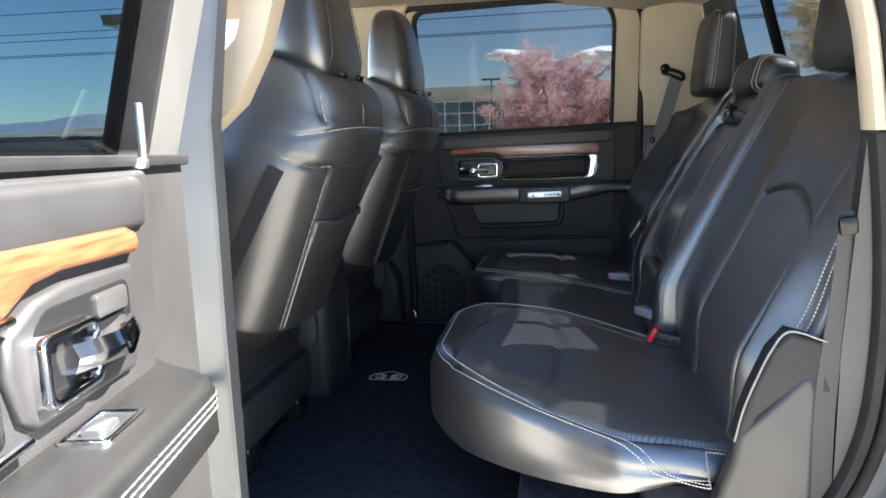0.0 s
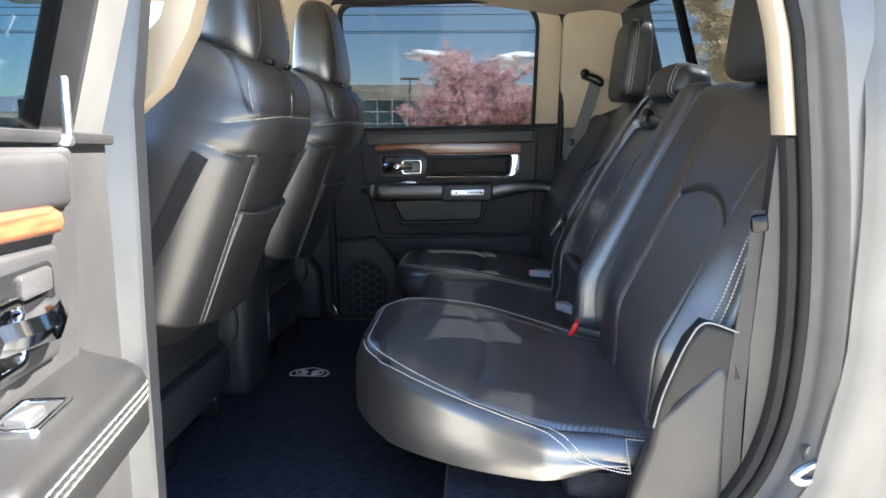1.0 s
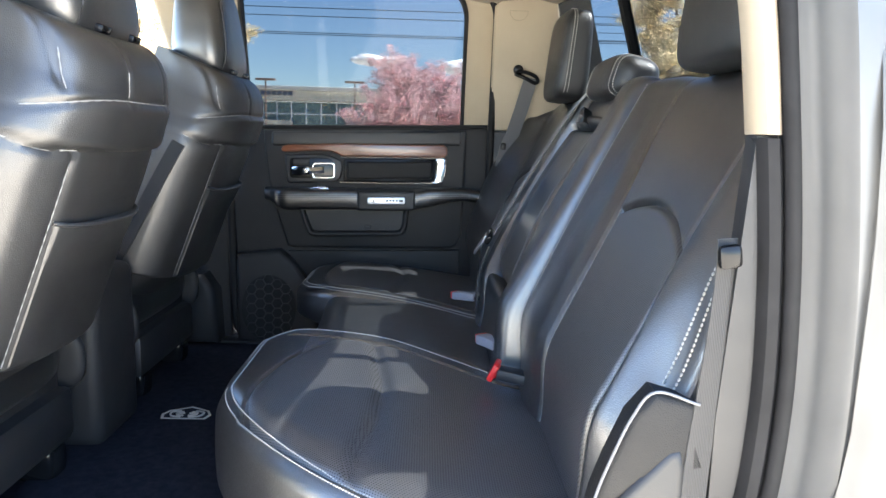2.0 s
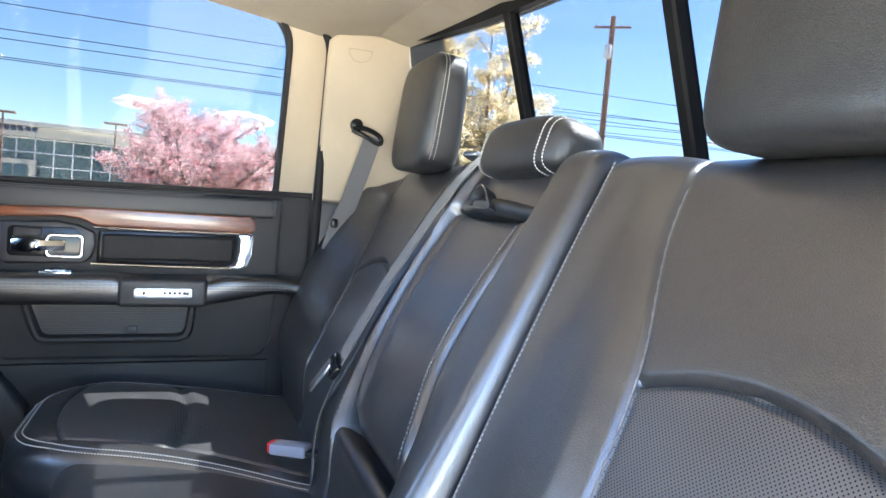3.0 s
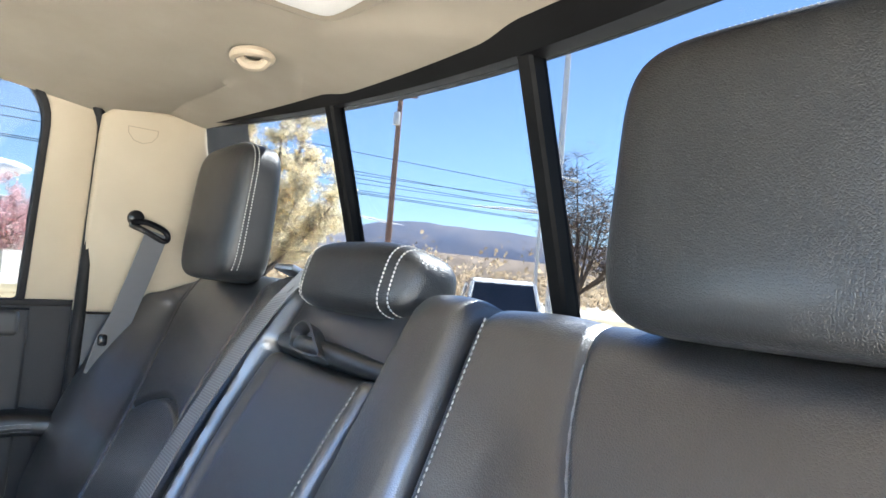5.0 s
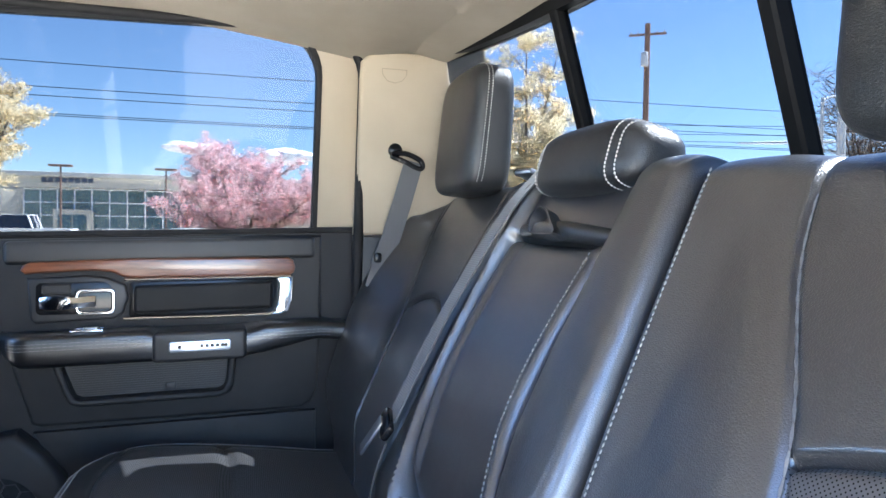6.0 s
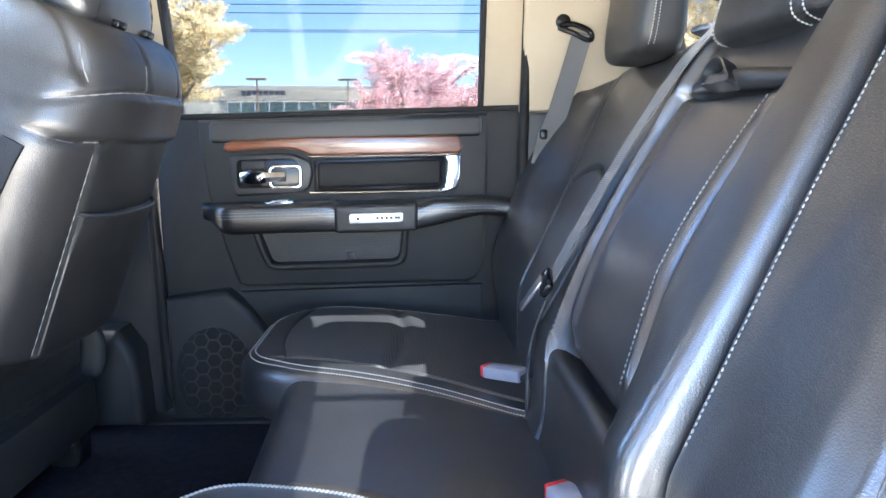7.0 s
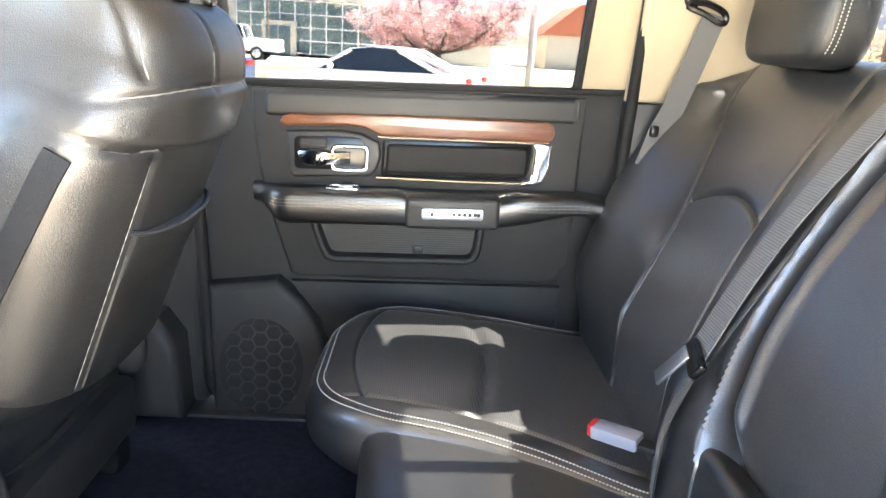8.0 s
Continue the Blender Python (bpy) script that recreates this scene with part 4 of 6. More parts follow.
def mid_back():
    L = lambda v: -NEAR_LINES["edge"](v) + 0.003
    R = lambda v: FAR_LINES["edge"](v) - 0.003
    pad_l = along([(0.10, 0.030), (0.18, 0.070), (0.28, 0.112), (0.45, 0.140), (0.55, 0.146)])
    pad_r = along([(0.10, -0.250), (0.19, -0.222), (0.31, -0.168), (0.55, -0.148)])

    def height(u, v):
        h = 0.006
        k = smooth01((u - pad_l(v) - 0.004) / 0.018) + smooth01((pad_r(v) - 0.004 - u) / 0.018)
        h += 0.018 * k
        if u < pad_r(v):
            h += 0.007 * math.sin(math.pi * min(1.0, (pad_r(v) - u) / (pad_r(v) - L(v)))) + groove(u - (pad_r(v) - 0.012), 0.0035, 0.005)
        if u > pad_l(v):
            h += 0.006 * math.sin(math.pi * min(1.0, (u - pad_l(v)) / (R(v) - pad_l(v))))
        h -= 0.035 * (1 - min(1, k)) * smooth01((0.553 - v) / 0.008)
        return h

    a, b = pad(L, R, -0.05, 0.672, height, back_place, lambda u, v: -0.135, 120, 110, 0.020, None, (0.02, 0.05))
    s = part("backrest", a, LEATHER_SHINY, mid_seat, "black leather backrest", keep=True)
    seam = [(pad_r(v) - 0.012, v) for v in [0.16 + 0.49 * k / 60 for k in range(61)]]
    part("seam", stitches([back_place(u, v, height(u, v) + 0.0012) for u, v in seam], 0.02, 0.0004, 0.0009), THREAD_DARK, s, "fine grey seam")

    def ah(u, v):
        w = min(u - pad_r(v), pad_l(v) - u)
        return 0.008 + 0.012 * smooth01((0.040 - w) / 0.03) + 0.012 * math.sin(math.pi * (v - 0.12) / 0.43)

    low = lambda v: 0.030 * smooth01((0.19 - v) / 0.06)
    a, _ = pad(lambda v: pad_r(v) + 0.004 + low(v), lambda v: pad_l(v) - 0.004 - low(v), 0.135, 0.545, ah, back_place, lambda u, v: -0.03, 60, 60, 0.024, None, (0.03, 0.02))
    arm = part("folding_armrest", a, LEATHER_SHINY, mid_seat, "smooth black padded folding armrest", keep=True)
    edge_run = [(pad_r(v) + 0.020 + low(v), v) for v in [0.17 + 0.36 * k / 50 for k in range(51)]]
    part("stitching", stitches([back_place(u, v, ah(u, v) - edge_drop(0.016, 0.024) + 0.0012) for u, v in edge_run], 0.0046, 0.0022, 0.0008), THREAD_DARK, arm, "fine dark stitching")
    # pull strap across the top of the armrest
    pts = bez([back_place(0.140, 0.562, 0.004), back_place(0.05, 0.560, 0.012), back_place(-0.04, 0.558, 0.012), back_place(-0.152, 0.554, 0.004)], 18)
    part("strap_band", tube(pts, [0.011 + 0.003 * math.sin(math.pi * k / (len(pts) - 1)) for k in range(len(pts))], 12), LEATHER, arm, "black leather roll above the armrest")
    loop = bez([back_place(u, v, h) for u, v, h in ((0.088, 0.552, 0.016), (0.090, 0.572, 0.022), (0.070, 0.586, 0.026), (0.040, 0.580, 0.027), (0.008, 0.562, 0.026), (-0.016, 0.546, 0.024), (0.012, 0.543, 0.024), (0.050, 0.545, 0.022), (0.080, 0.548, 0.018))], 40)
    part("pull_strap", strap([p - Vector((0, 0.018, 0)) for p in loop], SBN, 0.022, 0.0028), LEATHER_SHINY, arm, "looped black pull strap")
    a, _ = pad(lambda v: -0.285, lambda v: 0.110, -0.05, 0.128, lambda u, v: 0.022, back_place, lambda u, v: -0.03, 30, 20, 0.022, None, (0.01, 0.024))
    part("lower_pad", a, LEATHER, mid_seat, keep=True)


mid_back()


# ---- head restraints ----
TILT = 4


def headrest(c, s, label, slant=0.0):
    h = thing("head_restraint", (c[0], c[1], c[2] - s[2] / 2), label, "headrest", "rear head restraints")
    shape = lambda q: (q.x * (1.0 - 0.12 * q.z) + 0.10 * (q.y * q.y), q.y * (1.0 + 0.02 * q.z), q.z)
    part("cushion", rounded(c, s, 5.6, 20, (0, TILT, 0), shape), PEBBLED, h, "grained black leather cushion")
    m = pose(*c, 0, TILT, 0)
    # double stitching that runs up the sides and over the top
    for x0 in (-0.50, -0.32):
        loop = []
        for k in range(73):
            w = radians(-133 + 266 * k / 72) + math.pi / 2
            cy, cz = math.cos(w), math.sin(w)
            kk = (abs(cy) ** 5.6 + abs(cz) ** 5.6) ** (1 / 5.6) / (1 - abs(x0) ** 5.6) ** (1 / 5.6)
            q = Vector(shape(Vector((x0, cy / kk, cz / kk))))
            loop.append(m @ Vector((q.x * s[0] / 2, q.y * s[1] / 2 * 1.010, q.z * s[2] / 2 * 1.008)))
        part("stitching", stitches(loop, 0.0038, 0.0016, 0.0008), THREAD, h, "pale double stitching")
    for dy in (-0.06, 0.06):
        part("post", tube([m @ Vector((0.028, dy, -s[2] * 0.45)), m @ Vector((0.045, dy, -s[2] * 0.45 - 0.06))], 0.006, 10), GLOSS_BLACK, h)
    return h


headrest((0.350, 0.510, 1.144), (0.092, 0.276, 0.262), "tall black leather outboard headrest with pale stitching")
headrest((0.402, -0.556, 1.142), (0.100, 0.296, 0.258), "tall black leather outboard headrest beside the open door")


def centre_rest():
    c, s = Vector((0.380, 0.000, 1.038)), (0.114, 0.300, 0.100)
    h = thing("head_restraint", tuple(c - Vector((0, 0, 0.05))), "low roll-shaped black leather centre headrest", "headrest", "rear head restraints")
    shape = lambda q: (q.x * (1 - 0.10 * q.z), q.y, q.z * (1.0 - 0.08 * q.x) - 0.10 * max(0, abs(q.y) - 0.7))
    part("cushion", rounded(tuple(c), s, 3.4, 18, (0, 10, 0), shape), PEBBLED, h, "black leather cushion")
    m = pose(*c, 0, 10, 0)
    for e in (1, -1):
        for o in (0.0, 0.016):
            line = []
            for k in range(49):
                w = radians(7.5 * k)
                yy = 0.80 - o * 2 / s[1]
                r = (1 - yy ** 3.4) ** (1 / 3.4)
                n = 3.4
                cx, cz = math.cos(w), math.sin(w)
                kk = (abs(cx) ** n + abs(cz) ** n) ** (1 / n)
                q = Vector(shape(Vector((cx / kk * r, e * yy, cz / kk * r))))
                line.append(m @ Vector((q.x * s[0] / 2 * 1.01, q.y * s[1] / 2, q.z * s[2] / 2 * 1.01)))
            part("stitching", stitches(line, 0.0040, 0.0014, 0.0009), THREAD, h, "pale double stitching")


centre_rest()


# ---- seat cushions ----
def oval(d, rx, ry, n=2.0):
    """How far an oval corner draws the side in, and how steeply, at d behind the front; n under 2 makes it straighter."""
    if d >= rx:
        return 0.0, 0.0
    w = min(0.9999, max(0.0, (rx - d) / rx))
    k = (1 - w ** n) ** (1 / n)
    return ry * (1 - k), ry / rx * w ** (n - 1) * (1 - w ** n) ** (1 / n - 1)


def outer_cushion(side, parent, xf, yi, yo, slope, xb, ri, ro):
    """An outboard cushion; ri and ro are the depth and width of the oval inner and outer front corners."""
    place = lambda u, v, h: Vector((v, u, 0.470 - slope * (v - xf) + h))
    left = lambda v: side * (yi(v) + oval(v - xf, *ri)[0])
    tail = lambda v: 0.0 if side == 1 else 0.055 * smooth01((v + 0.06) / 0.14)
    right = lambda v: side * (yo - tail(v) - oval(v - xf, *ro)[0])

    def edge(u, v):
        y = abs(u)
        a = max(0.0, y - abs(left(v))) / math.hypot(1, oval(v - xf, *ri)[1])
        b = max(0.0, abs(right(v)) - y) / math.hypot(1, oval(v - xf, *ro)[1])
        return min(a, b, max(0.0, v - xf))

    ym = (yi(-0.2) + yo) / 2
    front_seam = lambda y: xf + 0.075 + 0.07 * ((y - ym) / 0.27) ** 2
    so = lambda v: min(yo - 0.070, abs(right(v)) - 0.03)
    si = lambda v: max(yi(v) + 0.075, abs(left(v)) + 0.03)

    def height(u, v):
        y = abs(u)
        h = 0.010 * math.sin(math.pi * min(1.0, max(0.0, (v - xf) / 0.5)))
        h -= 0.016 * smooth01((y - (abs(right(v)) - 0.10)) / 0.10)
        h -= 0.012 * smooth01((xf + 0.10 - v) / 0.10)
        if v > xf + 0.07:
            h += groove(y - so(v), 0.0045, 0.006) + groove(y - si(v), 0.004, 0.005)
        if si(v) < y < so(v):
            h += groove(v - front_seam(y), 0.004, 0.005)
            cross = -0.155 + 0.020 * math.cos((y - ym) * 8)
            h += groove(v - cross, 0.012, 0.008)
        return h

    clip = lambda u: min(max(abs(u), si(0)), so(0))
    floor = (lambda u, v: -0.095 - (0.2 - slope) * max(0.0, v - xf - 0.05)) if side == 1 else (lambda u, v: -0.165 + 0.25 * max(0.0, v - xf - 0.10))
    a, b = pad(left, right, xf, xb, height, place, floor, [30, 56, 30], [40, 66], 0.038, [(1, 1)], (0.045, 0.01),
               lambda v: [side * si(v), side * so(v)], lambda u: [front_seam(clip(u))], edge)
    c = part("cushion", a, LEATHER_SHINY, parent, "smooth black leather cushion", keep=True)
    part("insert", b, PERF, c, "perforated leather insert", keep=True)
    rim = lambda y, v: place(side * y, v, height(side * y, v) - edge_drop(edge(y, v), 0.038) + 0.0012)
    for o in (0.018, 0.029):
        no, ni = 2 / (ro[2] if len(ro) > 2 else 2), 2 / (ri[2] if len(ri) > 2 else 2)
        outline = [(yo - o - tail(v), v) for v in [xb - 0.03 - (xb - 0.03 - xf - ro[0]) * k / 40 for k in range(40)]]
        outline += [(yo - ro[1] + (ro[1] - o) * math.cos(radians(3 * k)) ** no, xf + ro[0] - (ro[0] - o) * math.sin(radians(3 * k)) ** no) for k in range(30)]
        front = [(ri[1] - (ri[1] - o) * math.sin(radians(3 * k)) ** ni, xf + ri[0] - (ri[0] - o) * math.cos(radians(3 * k)) ** ni) for k in range(30)]
        front += [(o, xf + ri[0] + (0.09 - xf - ri[0]) * k / 40) for k in range(1, 41)]
        outline += [(yi(v) + y, v) for y, v in front]
        part("stitching", stitches([Vector(rim(y, v)) for y, v in outline], 0.0040, 0.0014, 0.0009), THREAD, c, "pale double stitching")
    return c


FAR_INNER = along([(-0.45, 0.245), (-0.30, 0.240), (-0.10, 0.195), (0.09, 0.118), (0.16, 0.10)])
NEAR_INNER = along([(-0.45, 0.118), (-0.30, 0.120), (-0.15, 0.145), (-0.05, 0.205), (0.09, 0.295), (0.17, 0.325)])
outer_cushion(1, far_seat, -0.450, FAR_INNER, 0.775, 0.085, 0.15, (0.17, 0.16), (0.18, 0.22))
outer_cushion(-1, near_seat, -0.430, NEAR_INNER, 0.930, 0.08, 0.19, (0.14, 0.12), (0.52, 0.46, 1.5))


def mid_cushion():
    place = lambda u, v, h: Vector((v + 0.05 * (0.1 - u) * smooth01(-v / 0.3), u, 0.452 - 0.075 * (v + 0.33) + h))
    a, _ = pad(lambda v: -NEAR_INNER(v) - 0.012, lambda v: FAR_INNER(v) + 0.012, -0.335, 0.13, lambda u, v: 0.010 * math.sin(math.pi * (v + 0.33) / 0.46), place, lambda u, v: -0.16, 60, 50, 0.022, None, (0.040, 0.01))
    part("cushion", a, LEATHER, mid_seat, "smooth black leather cushion", keep=True)


mid_cushion()

# base under the bench
bench = thing("bench_base", (0.0, 0.0, FLOOR_Z), "black plastic storage base under the rear bench", "seat base")
part("box", join(rbox((0.06, -0.07, 0.215), (0.55, 1.56, 0.13), 0.02), rbox((0.16, -0.07, 0.29), (0.32, 1.50, 0.08), 0.02)), CARPET, bench, "dark carpeted storage box")
part("side_shield", prism([(0.060, 0.17), (0.092, 0.350), (0.116, 0.430), (0.122, 0.470), (0.150, 0.500), (0.205, 0.562), (0.222, 0.566), (0.230, 0.54), (0.235, 0.17)], lambda a, d, c: Vector((a, -0.895 - d, c)), 0.0, 0.03, 0.012, 3), PLASTIC, bench, "charcoal moulded side shield")
flap = [(0.118, 0.46), (0.128, 0.508), (0.141, 0.548), (0.162, 0.600), (0.186, 0.630), (0.236, 0.616), (0.250, 0.54), (0.16, 0.46)]
side_flap = part("side_flap", prism(flap, lambda a, d, c: Vector((a, -0.890 - d, c)), 0.0, 0.032, 0.010, 3), SIDE, near_seat, "soft black leather flap at the foot of the seat side")
part("piping", tube(bez([Vector((a, -0.923, c)) for a, c in flap[:6]], 30), 0.0017, 6), THREAD_DARK, side_flap, "pale piped edge")


# ---- front seats, seen from behind ----
FB0 = Vector((-0.775, 0, 0.40))
FBV = (Vector((-0.550, 0, 0.98)) - FB0).normalized()
FBN = Vector((FBV.z, 0, -FBV.x))


def front_seat(yc, label):
    s = thing("front_seat", (-0.95, yc, FLOOR_Z), label, "car seat", "front seats")
    place = lambda u, v, h: FB0 + FBV * v + FBN * h + Vector((0, yc + u, 0))
    half = lambda v: 0.247 - 0.050 * smooth01((v - 0.42) / 0.22) - 0.03 * smooth01((0.12 - v) / 0.2)

    seam_a = lambda u: 0.580 - 0.035 * (abs(u) / 0.2) ** 4
    seam_b = lambda u: 0.487 - 0.010 * math.exp(-((abs(u) - 0.20) / 0.04) ** 2)
    mouth = lambda u: 0.358 + 0.016 * (abs(u) / 0.15) ** 2

    def height(u, v):
        e = half(v)
        h = -0.075 * (abs(u) / e) ** 3.0
        h += 0.014 * smooth01((v - 0.475) / 0.03) - 0.006 * smooth01((v - 0.57) / 0.02)
        h += groove(v - seam_a(u), 0.0045, 0.007) + groove(v - seam_b(u), 0.0045, 0.007)
        if v > 0.57:
            h += groove(abs(u) - 0.185, 0.0045, 0.006) + groove(abs(u) - 0.072, 0.0045, 0.005)
        if v < 0.49:
            h += groove(abs(u) - 0.152, 0.004, 0.006)
        h -= 0.030 * smooth01((v - 0.56) / 0.12)
        return h

    a, _ = pad(lambda v: -half(v), lambda v: half(v), 0.090, 0.665, height, place, lambda u, v: -0.23 - 0.02 * v, 90, 110, 0.045, None, (0.010, 0.05))
    part("backrest", a, SOFT_LEATHER, s, "black leather seat back", keep=True)
    # grey shell below the leather
    a, _ = pad(lambda v: -half(0.1) + 0.012, lambda v: half(0.1) - 0.012, -0.06, 0.12, lambda u, v: -0.030 - 0.060 * smooth01((0.12 - v) / 0.18) - 0.075 * (abs(u) / 0.262) ** 3, place, lambda u, v: -0.23, 40, 24, 0.035, None, (0.03, 0.005))
    part("lower_back_shell", a, PLASTIC_GREY, s, "charcoal plastic shell below the leather", keep=True)
    # map pocket with a sagging mouth
    ph = lambda u, v: height(u, v) + 0.0015 + 0.011 * smooth01((v - 0.26) / 0.09) * (1 - (abs(u) / 0.152) ** 4)
    a, _ = pad(lambda v: -0.147, lambda v: 0.147, 0.098, 0.362, ph, place, lambda u, v: height(u, v) - 0.01, 40, 44, 0.004, None, (0.006, 0.006))
    part("map_pocket", a, SOFT_LEATHER, s, "black leather map pocket", keep=True)
    part("pocket_hem", tube([place(u, 0.362, ph(u, 0.362) + 0.001) for u in [-0.15 + 0.30 * k / 24 for k in range(25)]], 0.0042, 8), LEATHER_SHINY, s, "rolled pocket hem")
    on = lambda u, v: place(u, v, height(u, v) + 0.0012)
    for e in (1, -1):
        part("side_strip", strap([place(e * (half(v) + 0.0025), v, -0.094 - 0.055 * (0.48 - v) / 0.38) for v in [0.10 + 0.36 * k / 12 for k in range(13)]], FBN, 0.034, 0.005), PLASTIC_GREY, s, "charcoal woven strip beside the bolster")
        for run in ([(e * 0.152, 0.10 + 0.385 * k / 40) for k in range(41)], [(e * 0.185, 0.575 + 0.065 * k / 10) for k in range(11)], [(e * 0.072, 0.585 + 0.055 * k / 10) for k in range(11)]):
            part("seam", stitches([on(u, v) for u, v in run], 0.02, 0.0004, 0.0010), SEAM, s, "fine pale seam")
    for level in (seam_a, seam_b):
        part("seam", stitches([place(u, level(u), height(u, level(u)) - edge_drop(max(0.0, half(level(u)) - abs(u)), 0.045) + 0.0012) for u in [-0.232 + 0.464 * k / 60 for k in range(61)] if abs(u) < half(level(u)) - 0.004], 0.02, 0.0004, 0.0010), SEAM, s, "fine pale seam")
    # head restraint
    c = Vector((-0.690, yc, 1.175))
    shape = lambda q: (q.x * (1 - 0.22 * q.z) - 0.22 * q.z, q.y * (1 - 0.20 * smooth01(q.z * 0.5 + 0.5)), q.z)
    hr = part("head_restraint", rounded(tuple(c), (0.150, 0.30, 0.300), 3.4, 18, (0, 4, 0), shape), LEATHER, s, "black leather headrest")
    m = pose(*c, 0, 4, 0)
    for e in (1, -1):
        line = []
        for k in range(25):
            w = radians(-80 + 160 * k / 24)
            n = 3.4
            cx, cz = math.cos(w), math.sin(w)
            kk = (abs(cx) ** n + abs(cz) ** n + 0.72 ** n) ** (1 / n)
            q = Vector(shape(Vector((cx / kk, e * 0.74, cz / kk))))
            line.append(m @ Vector((q.x * 0.075 * 1.01, q.y * 0.15, q.z * 0.15)))
        part("seam", stitches(line, 0.02, 0.0004, 0.0010), PLASTIC, hr)
    for dy in (-0.06, 0.06):
        part("post", tube([place(dy, 0.62, -0.12), place(dy, 0.74, -0.15)], 0.007, 10), SATIN, s)
        part("post_collar", rbox(tuple(place(dy, 0.672, -0.09)), (0.03, 0.035, 0.014), 0.004, 2, (0, 18, 0)), GLOSS_BLACK, s)
    # lower shell, seat pan and rails
    part("lower_shell", rbox((-1.00, yc, 0.36), (0.28, 0.45, 0.13), 0.04, 4, (0, 0, 0)), PLASTIC_GREY, s, "charcoal plastic lower shell")
    part("seat_pan", rounded((-1.12, yc, 0.42), (0.56, 0.52, 0.16), 5.0, 12), LEATHER, s)
    part("base", rbox((-1.06, yc, 0.28), (0.46, 0.42, 0.12), 0.02), PLASTIC, s)
    for e in (1, -1):
        part("rail", rbox((-1.10, yc + e * 0.15, 0.185), (0.48, 0.055, 0.07), 0.012), GLOSS_BLACK, s, "gloss black seat rail")
        part("rail_cover", rounded((-0.880, yc + e * 0.15, 0.19), (0.085, 0.075, 0.085), 4.0, 8), GLOSS_BLACK, s, "gloss black rail end cover")
    for e in (1, -1):
        part("recliner_cover", rounded((-0.92, yc + e * 0.240, 0.385), (0.20, 0.04, 0.15), 3.0, 10), PLASTIC_GREY, s, "plastic recliner cover")
    return s


front_seat(-0.385, "black leather driver seat with map pocket on its back")
front_seat(0.385, "black leather front passenger seat with map pocket on its back")
console = thing("centre_console", (-1.1, 0, FLOOR_Z), "black leather-topped centre console between the front seats", "console")
part("body", rbox((-1.12, 0, 0.36), (0.62, 0.22, 0.42), 0.03, 3), PLASTIC_GREY, console)
part("lid", rounded((-1.08, 0, 0.60), (0.44, 0.24, 0.08), 4.0, 10), LEATHER, console, "padded black lid")
dash = thing("dashboard", (-1.8, 0, 0.5), "dark dashboard across the front of the cab", "dashboard")
part("top", rounded((-1.80, 0, 0.78), (0.42, 1.56, 0.34), 4.0, 12), PLASTIC, dash)

# ---- floor mat with a plain shield mark ----
mat = thing("floor_mat", (-0.45, -0.2, FLOOR_Z), "dark one-piece floor mat with a small pale shield mark", "floor mat")
mo = [(-0.98, 0.36), (-0.93, 0.60), (-0.20, 0.62), (-0.20, -0.74), (-0.80, -0.76), (-0.862, -0.50), (-0.892, -0.30), (-0.915, -0.08), (-0.955, 0.20)]
part("carpet", prism(mo, lambda a, d, c: Vector((a, c, FLOOR_Z - 0.004 + d)), 0.0, 0.014, 0.004), CARPET, mat, "dark blue-black pile")
shield_o = [(-0.739, 0.055), (-0.626, 0.055), (-0.618, 0.082), (-0.630, 0.108), (-0.682, 0.135), (-0.734, 0.108), (-0.746, 0.082)]
shield_i = [(-0.682 + (a + 0.682) * 0.90, 0.09 + (b - 0.09) * 0.87) for a, b in shield_o]
MATP = lambda a, d, c: Vector((a, c, FLOOR_Z + 0.0095 + d))
part("emblem_outline", ring(shield_o, shield_i, MATP, 0.0, 0.002), THREAD, mat, "pale woven shield outline")
marks = []
for e in (1, -1):
    for w in (1.0, 0.62):
        marks.append(tube(bez([(-0.682 + e * x * w, 0.088 + y * w, FLOOR_Z + 0.011) for x, y in ((0.010, -0.022), (0.036, -0.016), (0.042, 0.008), (0.020, 0.016), (0.024, 0.000), (0.010, 0.004))], 18), 0.0028, 6))
part("emblem_mark", join(*marks), THREAD, mat)


# ---- near body side: rear quarter with its door jamb, centre pillar, seal ----
def near_quarter():
    pl = lambda a, d, c: Vector((a, -(0.985 - 0.16 * max(0.0, c - 0.935) + d), c))
    edge = [(0.16, 0.02), (0.23, 0.25), (0.325, 0.42), (0.355, 0.60), (0.355, 0.80), (0.338, 1.05), (0.305, 1.25), (0.26, 1.42)]
    outer = edge + [(0.60, 1.42), (0.72, 0.95), (0.72, 0.02)]
    skin = prism(outer, pl, 0.0, 0.012, 0.006, 2)
    fold = bmesh.new()
    rows = []
    for k in range(29):
        c = 0.02 + 1.40 * k / 28
        i = max(j for j in range(len(edge) - 1) if edge[j][1] <= c + 1e-6)
        (xa, ca), (xb, cb) = edge[i], edge[i + 1]
        x0 = xa + (xb - xa) * (c - ca) / (cb - ca)
        row = []
        for j in range(33):
            w = 0.36 * j / 32
            out = 0.014 * smooth01(w / 0.025) - 0.011 * math.exp(-((w - 0.085) / 0.035) ** 2) + 0.030 * smooth01((w - 0.13) / 0.10)
            row.append(fold.verts.new((x0 + w, -(1.001 + out - 0.16 * max(0.0, c - 0.935)), c)))
        rows.append(row)
    for a, b in zip(rows, rows[1:]):
        for j in range(32):
            fold.faces.new((a[j], a[j + 1], b[j + 1], b[j]))
    return join(skin, fold)


